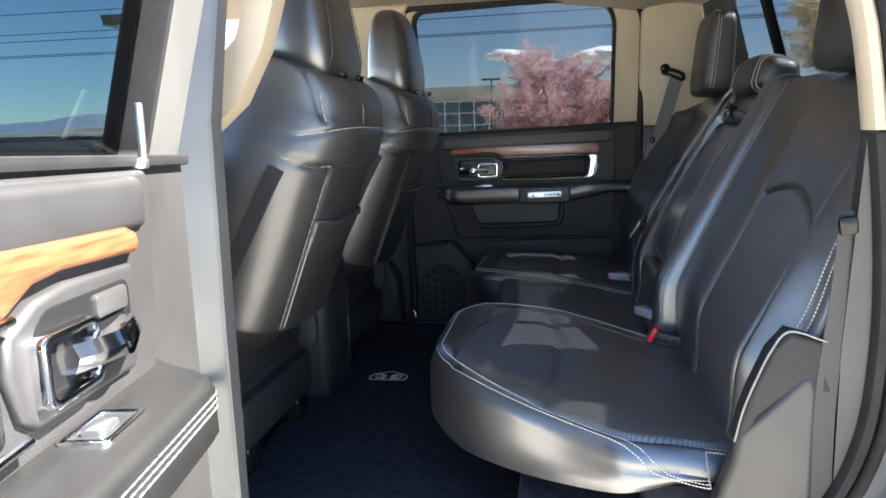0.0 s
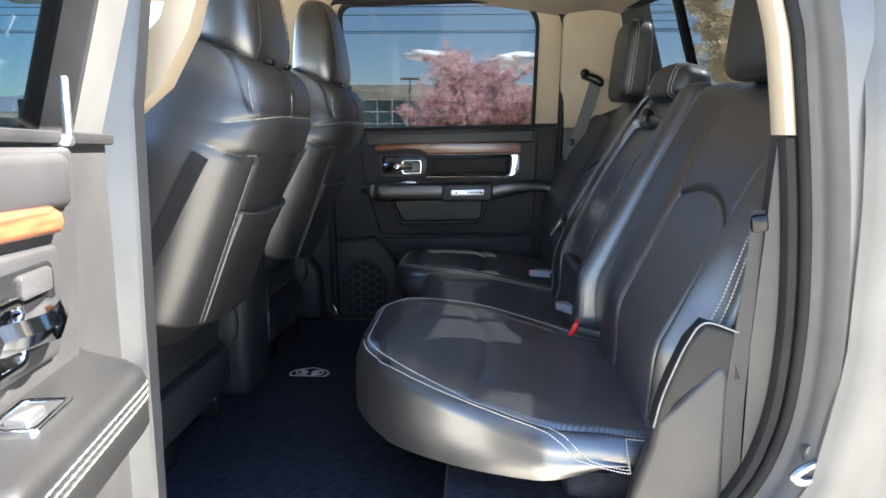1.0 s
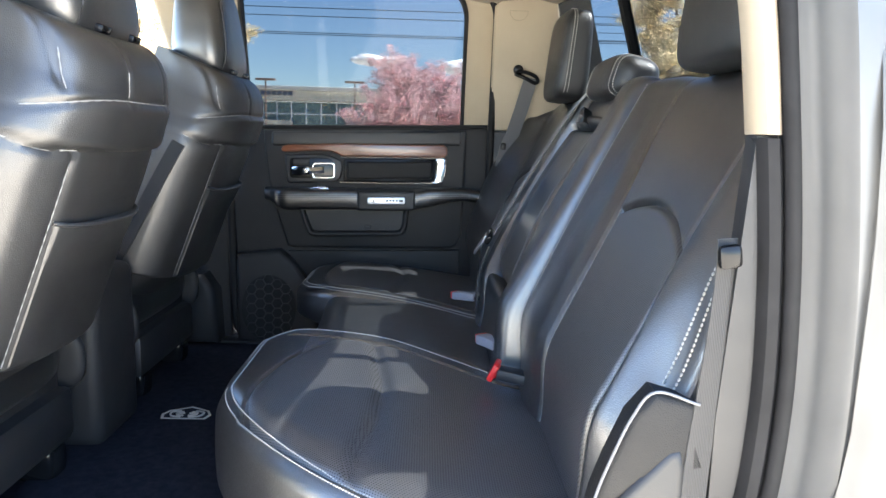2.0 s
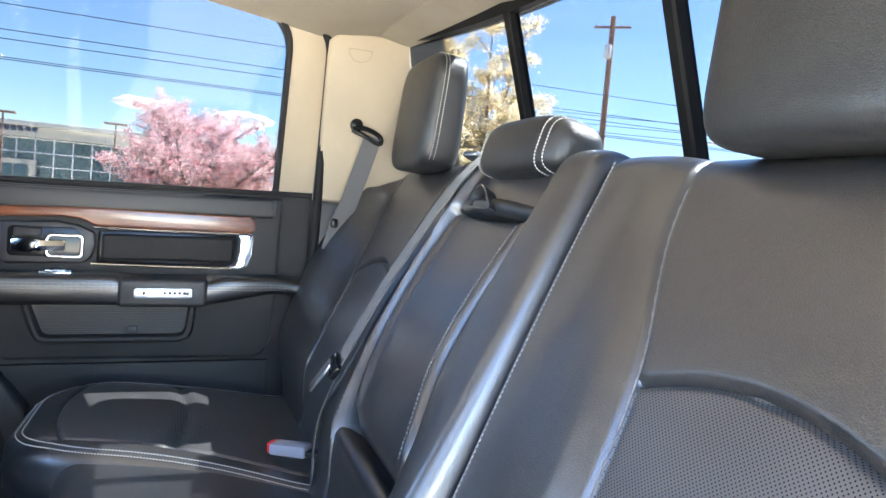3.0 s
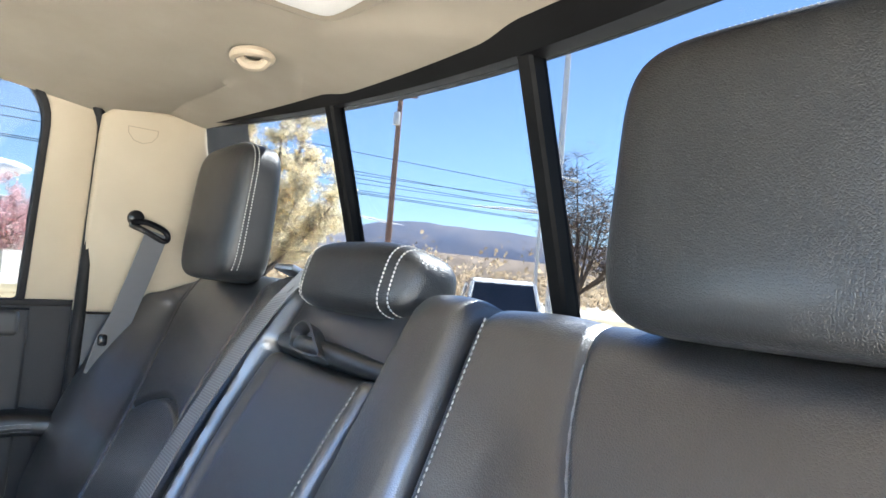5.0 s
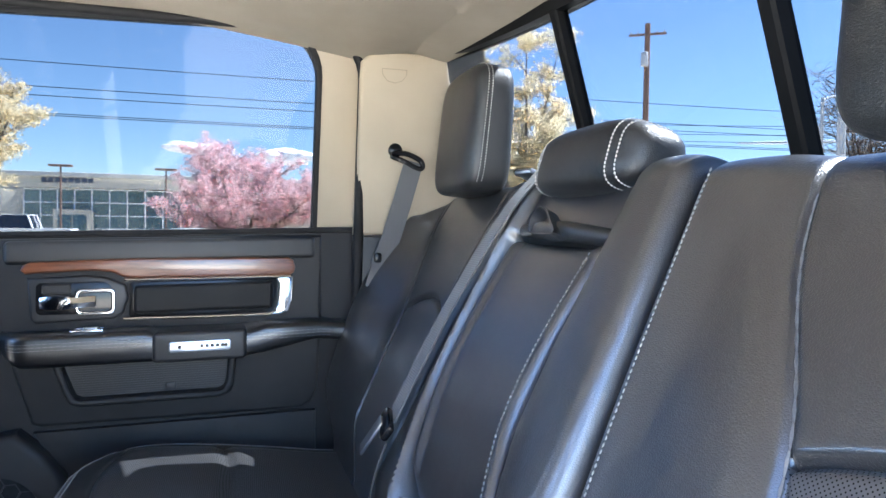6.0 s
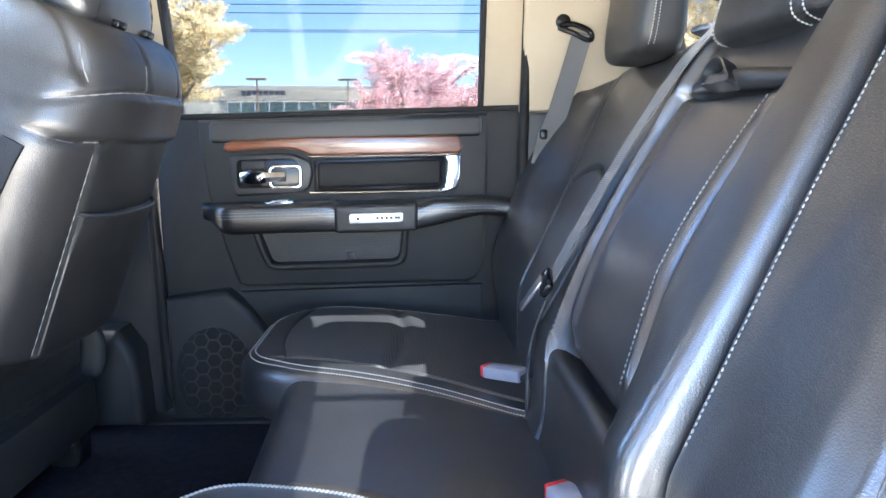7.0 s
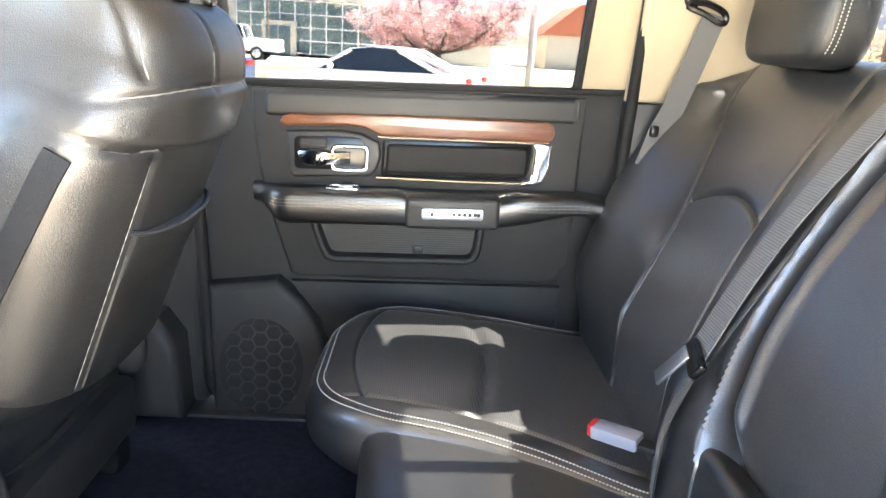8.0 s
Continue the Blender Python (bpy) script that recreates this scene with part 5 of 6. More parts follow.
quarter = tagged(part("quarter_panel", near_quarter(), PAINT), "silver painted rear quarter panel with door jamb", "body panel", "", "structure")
JAMB = along([(0.02, 0.02), (0.20, 0.09), (0.346, 0.237), (0.46, 0.288), (0.60, 0.303), (0.75, 0.298), (0.91, 0.280), (1.08, 0.252), (1.25, 0.205), (1.42, 0.14)])
jamb_y = lambda c: 0.93 - 0.16 * max(0.0, c - 1.05)
jamb = bmesh.new()
rows = []
for c in [0.02 + 1.40 * k / 40 for k in range(41)]:
    e, y = JAMB(c), jamb_y(c)
    rows.append([jamb.verts.new((e + dx, -(y + dy), c)) for dx, dy in ((0.012, -0.012), (0.014, 0.004), (0.018, 0.014), (0.028, 0.020), (0.034, 0.034), (0.040, 0.058), (0.050, 0.066), (0.100, 0.060))])
for A, B in zip(rows, rows[1:]):
    for k in range(7):
        jamb.faces.new((A[k], A[k + 1], B[k + 1], B[k]))
part("jamb", jamb, PAINT, quarter, "silver painted door jamb")


def trim_edge(z0, z1):
    """The rounded edge of the rear corner trim, from the floor up, inside the seal."""
    bm = bmesh.new()
    rows = []
    for k in range(25):
        c = z0 + (z1 - z0) * k / 24
        e, y = JAMB(c), jamb_y(c)
        rows.append([bm.verts.new((e + dx, -(y + dy), c)) for dx, dy in ((0.000, -0.060), (-0.010, -0.030), (-0.012, -0.008), (-0.006, 0.004), (0.004, 0.008), (0.010, 0.002), (0.012, -0.060))])
    for a, b in zip(rows, rows[1:]):
        for k in range(7):
            bm.faces.new((a[k], a[(k + 1) % 7], b[(k + 1) % 7], b[k]))
    bm.faces.new(rows[0][::-1])
    bm.faces.new(rows[-1])
    return bm


structure("trim_edge_lower", trim_edge(0.22, 0.906), RUBBER, "black lower edge trim of the doorway", "pillar trim")
structure("trim_edge_upper", trim_edge(0.910, 1.38), BEIGE, "beige upper edge trim of the doorway", "pillar trim")
seal_pts = [(JAMB(c) + 0.020, -(jamb_y(c) + 0.006), c) for c in [0.24 + 1.14 * k / 24 for k in range(25)]]
top = [(x, -0.865 + 0.06 * (0.1 - x), 1.395 + 0.015 * math.sin((x + 0.75) / 1.0 * math.pi)) for x in (0.05, -0.1, -0.25, -0.4, -0.6, -0.70)]
front = [(-0.768, -(0.795 - 0.20 * max(0.0, c - 0.935)), c) for c in (1.30, 1.1, 0.9, 0.6, 0.3, 0.16)]
bot = [(x, y, 0.11) for x, y in ((-0.70, -0.80), (-0.3, -0.86), (-0.05, -0.91))]
structure("door_seal", tube(bez(seal_pts + top + front + bot, 160), 0.011, 10, True), RUBBER, "thick black rubber seal round the open doorway", "seal")
st = thing("door_striker", (0.345, -0.975, 0.385), "bare metal door striker on the jamb", "striker")
part("plate", prism(round_rect(0.320, 0.366, 0.385, 0.470, 0.018), lambda a, d, c: Vector((a, -0.978 - d, c)), -0.012, 0.006, 0.003), PAINT, st)
part("loop", tube(bez([(0.350, -0.982, 0.446), (0.312, -1.004, 0.440), (0.297, -1.008, 0.430), (0.310, -1.004, 0.420), (0.348, -0.982, 0.418)], 18), 0.0065, 8), SATIN, st, "bare metal loop")
for z in (0.458, 0.398):
    part("bolt", cyl((0.343, -0.986, z), 0.011, 0.008, "y", 12, 0.002), PAINT, st)


def near_pillar():
    pl = lambda a, d, c: Vector((a, -(0.80 - 0.22 * max(0.0, c - 0.935) + d), c))
    return join(prism([(-0.90, 0.02), (-0.712, 0.02), (-0.708, 0.60), (-0.704, 0.95), (-0.690, 1.42), (-0.84, 1.42), (-0.85, 0.96), (-0.90, 0.96)], pl, 0.035, 0.07, 0.012, 4))


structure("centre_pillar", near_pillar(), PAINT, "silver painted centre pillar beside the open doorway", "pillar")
pl = lambda a, d, c: Vector((a, -(0.775 - 0.22 * max(0.0, c - 0.935) - d), c))
structure("pillar_upper_trim", prism([(-0.82, 0.93), (-0.758, 0.93), (-0.697, 0.985), (-0.652, 1.08), (-0.629, 1.18), (-0.600, 1.41), (-0.672, 1.41), (-0.678, 1.20), (-0.703, 1.10), (-0.765, 1.03)], pl, -0.02, 0.045, 0.018, 4), BEIGE, "beige upper centre pillar trim in sunlight", "pillar trim")
structure("pillar_lower_trim", prism([(-0.96, FLOOR_Z), (-0.775, FLOOR_Z), (-0.770, 0.925), (-0.96, 0.925)], pl, -0.02, 0.04, 0.015, 3), PLASTIC_GREY, "charcoal lower centre pillar trim", "pillar trim")
pl2 = lambda a, d, c: Vector((a, -(0.86 - 0.24 * max(0.0, c - 0.935) + d), c))
structure("wall_driver_side", join(prism([(-2.0, 0.0), (-0.88, 0.0), (-0.88, 0.93), (-2.0, 0.93)], pl2, -0.03, 0.03, 0.0), prism([(-2.0, 1.385), (0.35, 1.385), (0.35, 1.44), (-2.0, 1.44)], pl2, -0.06, 0.03, 0.0)), PAINT, "silver painted front door and cant rail", "body panel")


# ---- seat belts ----
def d_ring(c, label, side):
    b = thing("belt_guide", c, label, "belt guide")
    x, y, z = c
    part("bolt_cap", cyl((x - 0.022, y - side * 0.012, z + 0.012), 0.017, 0.022, "y", 20, 0.005), GLOSS_BLACK, b)
    part("loop", tube(bez([(x - 0.030, y - side * 0.020, z + 0.004), (x + 0.0, y - side * 0.030, z + 0.004), (x + 0.035, y - side * 0.030, z - 0.010), (x + 0.042, y - side * 0.030, z - 0.026), (x + 0.030, y - side * 0.030, z - 0.030), (x - 0.004, y - side * 0.030, z - 0.014), (x - 0.030, y - side * 0.022, z - 0.004)], 30), 0.0065, 8, True), GLOSS_BLACK, b)
    return b


d_ring((0.252, 0.735, 1.115), "black belt guide loop bolted to the pillar trim", 1)
far_belt = thing("seat_belt", (0.14, 0.66, 0.92), "dark grey shoulder belt hanging down the pillar trim", "seat belt")
part("webbing", strap([(0.272, 0.704, 1.100), (0.245, 0.708, 1.0), (0.220, 0.712, 0.915), (0.200, 0.715, 0.865), (0.185, 0.720, 0.80)], (0.85, 0.0, 0.25), 0.046, 0.0025), WEB, far_belt)
part("keeper", rbox((0.190, 0.712, 0.872), (0.018, 0.014, 0.024), 0.005), GLOSS_BLACK, far_belt)

lap = thing("seat_belt", (0.15, 0.24, 0.5), "grey belt with its metal tongue across the seat back", "seat belt")
run = [back_place(0.175, 0.675, 0.016), back_place(0.176, 0.58, 0.036), back_place(0.190, 0.42, 0.040), back_place(0.178, 0.30, 0.042), back_place(0.150, 0.195, 0.046)]
part("webbing", strap(bez(run, 20), (0, 1, 0), 0.046, 0.0025), WEB, lap)
part("webbing_low", strap(bez([back_place(0.138, 0.170, 0.040), back_place(0.136, 0.09, 0.036), back_place(0.136, 0.0, 0.030)], 10), (0.25, 1, 0), 0.030, 0.0025), WEB_SHADED, lap, "twisted lower webbing, coloured dark for shade")
TM = Matrix.Translation(back_place(0.138, 0.188, 0.054)) @ Matrix((( -SBN.z * 0 + 0, SB.x, SBN.x, 0), (1, 0, 0, 0), (0, SB.z, SBN.z, 0), (0, 0, 0, 1))) @ pose(0, 0, 0, 0, 0, 18)
part("tongue_grip", moved(rbox((0, 0.006, 0), (0.062, 0.026, 0.013), 0.005), TM), GLOSS_BLACK, lap, "black moulded grip")
part("tongue", moved(join(rbox((0.012, -0.028, 0), (0.026, 0.062, 0.005), 0.0015)), TM @ pose(0, 0, 0.006)), SATIN, lap, "bright metal tongue")


def buckle(name_label, x, y, z, rz, ry, grey=True, red_only=False):
    b = thing("belt_buckle", (x, y, z - 0.015), name_label, "belt buckle", "rear belt buckles")
    m = pose(x, y, z, 0, ry, rz)
    part("body", moved(rbox((0, 0, 0), (0.075, 0.036, 0.022), 0.005), m), BUCKLE_GREY if grey else PLASTIC, b, "grey plastic body" if grey else "black plastic body")
    part("button", moved(rbox((-0.037, 0, 0.001), (0.012, 0.030, 0.020), 0.003), m), RED, b, "red release button")
    part("stalk", moved(rbox((0.055, 0, -0.003), (0.05, 0.026, 0.010), 0.003), m), PLASTIC, b)
    return b


buckle("grey belt buckle with red button lying on the cushion", 0.050, 0.248, 0.458, -37, -4)
buckle("grey belt buckle lying on the centre cushion", 0.080, -0.186, 0.458, -64, -4)
rb = buckle("belt buckle with a large red release button", 0.110, -0.398, 0.456, -14, 8, False)
part("button_face", rbox((0.068, -0.388, 0.464), (0.012, 0.046, 0.036), 0.004, 2, (0, 25, -14)), RED, rb, "red release face")
near_belt = thing("seat_belt", (0.25, -0.915, 0.30), "outboard belt beside the open doorway, coloured dark for shade", "seat belt")
part("webbing", strap(bez([(0.256, -0.912, 0.800), (0.257, -0.914, 0.78), (0.256, -0.915, 0.74), (0.250, -0.918, 0.66), (0.240, -0.920, 0.55), (0.240, -0.920, 0.44), (0.246, -0.915, 0.30)], 30), (1, 0.15, 0), 0.030, 0.0025), WEB_SHADED, near_belt)
part("keeper", rbox((0.252, -0.925, 0.782), (0.026, 0.012, 0.026), 0.008, 2, (0, -8, 0)), GLOSS_BLACK, near_belt)

# ---- roof fittings ----
hz = roof_z(0.258, 0.215)
hook = thing("coat_hook", (0.258, 0.215, hz - 0.03), "beige round coat hook on the headliner", "coat hook")
part("bowl", tube([(0.258 + 0.026 * math.cos(w), 0.215 + 0.034 * math.sin(w), hz - 0.006) for w in [2 * math.pi * k / 24 for k in range(24)]], 0.008, 8, True), BEIGE, hook, "raised beige ring")
part("peg", tube(bez([(0.240, 0.225, hz - 0.004), (0.250, 0.215, hz - 0.020), (0.268, 0.200, hz - 0.020), (0.276, 0.196, hz - 0.004)], 12), 0.008, 8), BEIGE, hook, "folded hook peg")
dz = roof_z(0.21, -0.09)
dome = thing("dome_lamp", (0.215, -0.10, dz - 0.02), "pale dome lamp housing on the headliner", "ceiling lamp")
part("housing", rounded((0.215, -0.10, dz - 0.002), (0.145, 0.205, 0.030), 6.0, 10), BEIGE, dome)
part("lens", rounded((0.215, -0.10, dz - 0.015), (0.095, 0.14, 0.012), 5.0, 8), surface("lamp_lens", (0.7, 0.68, 0.62), (0.75, 0.73, 0.68), 12, (0.25, 0.35)), dome, "milky lens, unlit")
latch = thing("seat_latch", (0.40, 0.285, 1.035), "bright metal seat release latch", "latch")
part("lever", rbox((0.396, 0.292, 1.044), (0.045, 0.055, 0.012), 0.005, 2, (0, 20, 10)), SATIN, latch)


# ---- outside ----
ASPHALT = surface("pale_concrete", (0.36, 0.335, 0.29), (0.46, 0.43, 0.375), 0.6, (0.85, 0.95), grain=0.6, grain_scale=60, grain_dist=0.01)
DRY = surface("dry_grass_ground", (0.20, 0.16, 0.09), (0.34, 0.28, 0.17), 0.4, (0.9, 1.0), grain=0.8, grain_scale=14, grain_dist=0.05)
# Distance haze is put into the hill colour as a blue-grey cast.
HILL = surface("haze_tinted_hillside", (0.10, 0.125, 0.19), (0.20, 0.20, 0.235), 0.012, (0.95, 1.0), spec=0.1)
BARK = surface("bark", (0.06, 0.045, 0.04), (0.12, 0.095, 0.08), 3, (0.85, 0.95))
PINK = leaf_material("pink_blossom", (0.54, 0.27, 0.30), (0.97, 0.80, 0.79))
YELLOW = leaf_material("spring_leaves", (0.62, 0.52, 0.33), (0.86, 0.77, 0.56))
TWIG = leaf_material("bare_twigs", (0.10, 0.075, 0.06), (0.24, 0.18, 0.14))
BRUSH = leaf_material("dry_brush", (0.26, 0.19, 0.12), (0.50, 0.39, 0.26))
STUCCO = surface("pale_stucco", (0.50, 0.46, 0.38), (0.58, 0.54, 0.46), 0.5, (0.8, 0.9))
WHITE_PAINT = surface("white_car_paint", (0.74, 0.74, 0.74), (0.80, 0.80, 0.80), 2, (0.15, 0.25))
BLUE_PAINT = surface("dark_blue_car_paint", (0.03, 0.05, 0.10), (0.05, 0.07, 0.13), 2, (0.15, 0.25))
RED_PAINT = surface("dark_red_car_paint", (0.22, 0.02, 0.02), (0.28, 0.03, 0.03), 2, (0.15, 0.25))
CAR_GLASS = surface("dark_car_glass", (0.015, 0.02, 0.03), (0.025, 0.03, 0.045), 3, (0.04, 0.08))
TYRE = surface("tyre_rubber", (0.012, 0.012, 0.012), (0.02, 0.02, 0.02), 8, (0.8, 0.9))
STEEL = surface("galvanised_pole", (0.50, 0.50, 0.50), (0.58, 0.58, 0.58), 3, (0.45, 0.6), metal=0.3)
POLE_WOOD = surface("weathered_pole_wood", (0.16, 0.09, 0.065), (0.26, 0.16, 0.12), 2, (0.85, 0.95), stretch=(6, 6, 0.6))
WINDOW_BLUE = surface("building_glass", (0.06, 0.10, 0.11), (0.12, 0.17, 0.18), 0.4, (0.05, 0.12))


def ground():
    bm = bmesh.new()
    n = 48
    rad = [0, 6, 14, 30, 60, 120, 300, 900, 2600]
    rings = [[bm.verts.new((r * math.cos(2 * math.pi * k / n), r * math.sin(2 * math.pi * k / n), GROUND_Z)) for k in range(n)] for r in rad[1:]]
    c = bm.verts.new((0, 0, GROUND_Z))
    for k in range(n):
        bm.faces.new((c, rings[0][k], rings[0][(k + 1) % n]))
    for a, b in zip(rings, rings[1:]):
        for k in range(n):
            bm.faces.new((a[k], b[k], b[(k + 1) % n], a[(k + 1) % n]))
    return bm


structure("ground", ground(), ASPHALT, "pale sun-bleached concrete car park reaching to the horizon", "ground")
structure("verge", prism([(-60, 24), (40, 24), (40, 34), (-60, 34)], lambda a, d, c: Vector((a, c, GROUND_Z + d)), 0.0, 0.10, 0.05), DRY, "strip of dry grass with a raised kerb", "verge")
structure("field", prism([(9, -30), (120, -30), (120, 22), (9, 22)], lambda a, d, c: Vector((a + 9, c, GROUND_Z + d)), 0.0, 0.06, 0.02), DRY, "dry grass field beyond the car park", "field")


def hills(near=1.0, low=1.0):
    bm = bmesh.new()
    n = 160
    rows = []
    for k in range(n + 1):
        az = radians(-110 + 220 * k / n)
        h = 36 + 22 * noise.noise((k * 0.06, 3.1, 0)) + 9 * noise.noise((k * 0.21, 7.7, 0)) + 3 * noise.noise((k * 0.7, 1.7, 0))
        h += 60 * smooth01((math.degrees(az) - 18) / 18) * smooth01((70 - math.degrees(az)) / 30)
        h = max(12, h) * low
        rows.append([bm.verts.new((near * r * math.sin(az), near * r * math.cos(az), z)) for r, z in ((1000, GROUND_Z), (1040, h * 0.55 + 3 * noise.noise((k * 0.4, 0, 5))), (1120, h), (1300, h * 0.4))])
    for a, b in zip(rows, rows[1:]):
        for k in range(3):
            bm.faces.new((a[k], a[k + 1], b[k + 1], b[k]))
    return bm


tagged(part("backdrop_hills", hills(), HILL), "range of hills with distance haze put into their blue-brown colour", "hills", "", "structure")
tagged(part("backdrop_foothills", hills(0.55, 0.30), surface("brown_foothill", (0.12, 0.095, 0.08), (0.25, 0.20, 0.16), 0.05, (0.95, 1.0), spec=0.1)), "low brown scrub slope before the hills", "hills", "", "structure")


def tree(name, base, height, spread, leaf, label, count, seed, trunk=0.16, leaf_size=0.16, bare=False, loose=0.062, twigs=11, twig=(0.18, 0.48)):
    rnd = random.Random(seed)
    t = thing(name, base, label, "tree")
    b = Vector(base)
    limbs = []
    tips = []
    fork = b + Vector((0, 0, height * 0.22))
    limbs.append(tube(bez([b, b + Vector((0.05, 0.03, height * 0.12)), fork], 6), [trunk * (1 - 0.05 * k) for k in range(7)], 8))
    nl = 13
    for i in range(nl):
        w = 2 * math.pi * (i + rnd.random() * 0.6) / nl
        up = 0.35 + 0.65 * rnd.random()
        reach = spread * (0.55 + 0.45 * rnd.random()) * (1.15 - 0.75 * up)
        end = fork + Vector((math.cos(w) * reach, math.sin(w) * reach, height * 0.76 * up))
        mid = fork.lerp(end, 0.5) + Vector((0, 0, -0.12 * reach)) + Vector((rnd.uniform(-.15, .15), rnd.uniform(-.15, .15), 0))
        pts = bez([fork, mid, end], 8)
        limbs.append(tube(pts, [trunk * 0.5 * (1 - 0.85 * k / (len(pts) - 1)) for k in range(len(pts))], 6))
        for j in range(twigs):
            s = pts[rnd.randrange(len(pts) // 3, len(pts))]
            e = s + Vector((rnd.gauss(0, 1), rnd.gauss(0, 1), abs(rnd.gauss(0.5, 0.6)))).normalized() * spread * rnd.uniform(*twig)
            limbs.append(tube([s, s.lerp(e, 0.5) + Vector((0, 0, 0.05)), e], [trunk * 0.13, trunk * 0.08, trunk * 0.03], 4))
            for f in (0.25, 0.45, 0.6, 0.75, 0.9, 1.0):
                tips.append(s.lerp(e, f))
        tips.append(end)
    part("trunk", join(*limbs), BARK, t, "dark branching trunk")
    verts, faces = [], []
    for i in range(count):
        c = tips[rnd.randrange(len(tips))]
        p = c + Vector((rnd.gauss(0, 1), rnd.gauss(0, 1), rnd.gauss(0, 0.85))) * spread * loose
        if bare:
            d = Vector((rnd.gauss(0, 1), rnd.gauss(0, 1), rnd.gauss(0.9, 0.7))).normalized() * leaf_size * rnd.uniform(2, 5)
            s = d.orthogonal().normalized() * leaf_size * 0.09
            k = len(verts)
            verts += [p - s, p + s, p + d]
            faces.append((k, k + 1, k + 2))
            continue
        a = Vector((rnd.gauss(0, 1), rnd.gauss(0, 1), rnd.gauss(0, 1))).normalized()
        u = a.orthogonal().normalized()
        v = a.cross(u)
        r = leaf_size * rnd.uniform(0.5, 1.2)
        k = len(verts)
        w0 = rnd.random() * 6.28
        for q in range(5):
            w = w0 + 2 * math.pi * q / 5
            rr = r * rnd.uniform(0.65, 1.1)
            verts.append(p + (u * math.cos(w) + v * math.sin(w) * 0.8) * rr + a * r * 0.25 * math.cos(2 * w))
        faces.append(tuple(range(k, k + 5)))
    me = bpy.data.meshes.new("crown")
    me.from_pydata([tuple(v) for v in verts], [], faces)
    ob = new("crown", me)
    me.materials.append(leaf)
    adopt(ob, t)
    ob["label"] = label
    return t


tree("blossom_tree", (-0.1, 28.5, GROUND_Z + 0.1), 4.9, 5.0, PINK, "ornamental tree in full pink blossom", 60000, 4, 0.17, 0.048, False, 0.022, 26, (0.12, 0.30))
tree("leafy_tree", (-9.6, 25.0, GROUND_Z + 0.1), 8.0, 3.5, YELLOW, "young tree in pale yellow spring leaf", 60000, 9, 0.15, 0.055, False, 0.036, 18)
tree("leafy_tree", (6.6, 15.6, GROUND_Z + 0.06), 6.4, 2.7, YELLOW, "young tree in pale yellow spring leaf behind the truck", 70000, 15, 0.14, 0.036, False, 0.036, 20, (0.15, 0.40))
tree("bare_tree", (24.0, 20.5, GROUND_Z), 8.0, 4.0, TWIG, "bare leafless tree beyond the field", 5000, 21, 0.18, 0.22, True)
tree("bare_tree", (34.0, 21.0, GROUND_Z), 8.5, 4.2, TWIG, "bare leafless tree beyond the field", 4500, 27, 0.18, 0.22, True)


def brush_band():
    rnd = random.Random(3)
    verts, faces = [], []
    for i in range(26000):
        az = radians(rnd.uniform(18, 80))
        r = rnd.uniform(80, 200)
        h = rnd.uniform(0.3, 1.0) ** 1.5 * (7.5 + 5.0 * noise.noise((math.degrees(az) * 0.35, r * 0.02, 0)))
        p = Vector((r * math.sin(az), r * math.cos(az), GROUND_Z + h * rnd.random()))
        a = Vector((rnd.gauss(0, 1), rnd.gauss(0, 1), rnd.gauss(0, 1))).normalized()
        u = a.orthogonal().normalized()
        v = a.cross(u)
        q = 0.30 * rnd.uniform(0.4, 1.4)
        k = len(verts)
        verts += [p + u * q, p + v * q, p - u * q, p - v * q]
        faces.append((k, k + 1, k + 2, k + 3))
    me = bpy.data.meshes.new("brush")
    me.from_pydata([tuple(v) for v in verts], [], faces)
    me.materials.append(BRUSH)
    tagged(new("brush", me), "band of dry brown brush and far woods", "brush", "", "stuff")


brush_band()


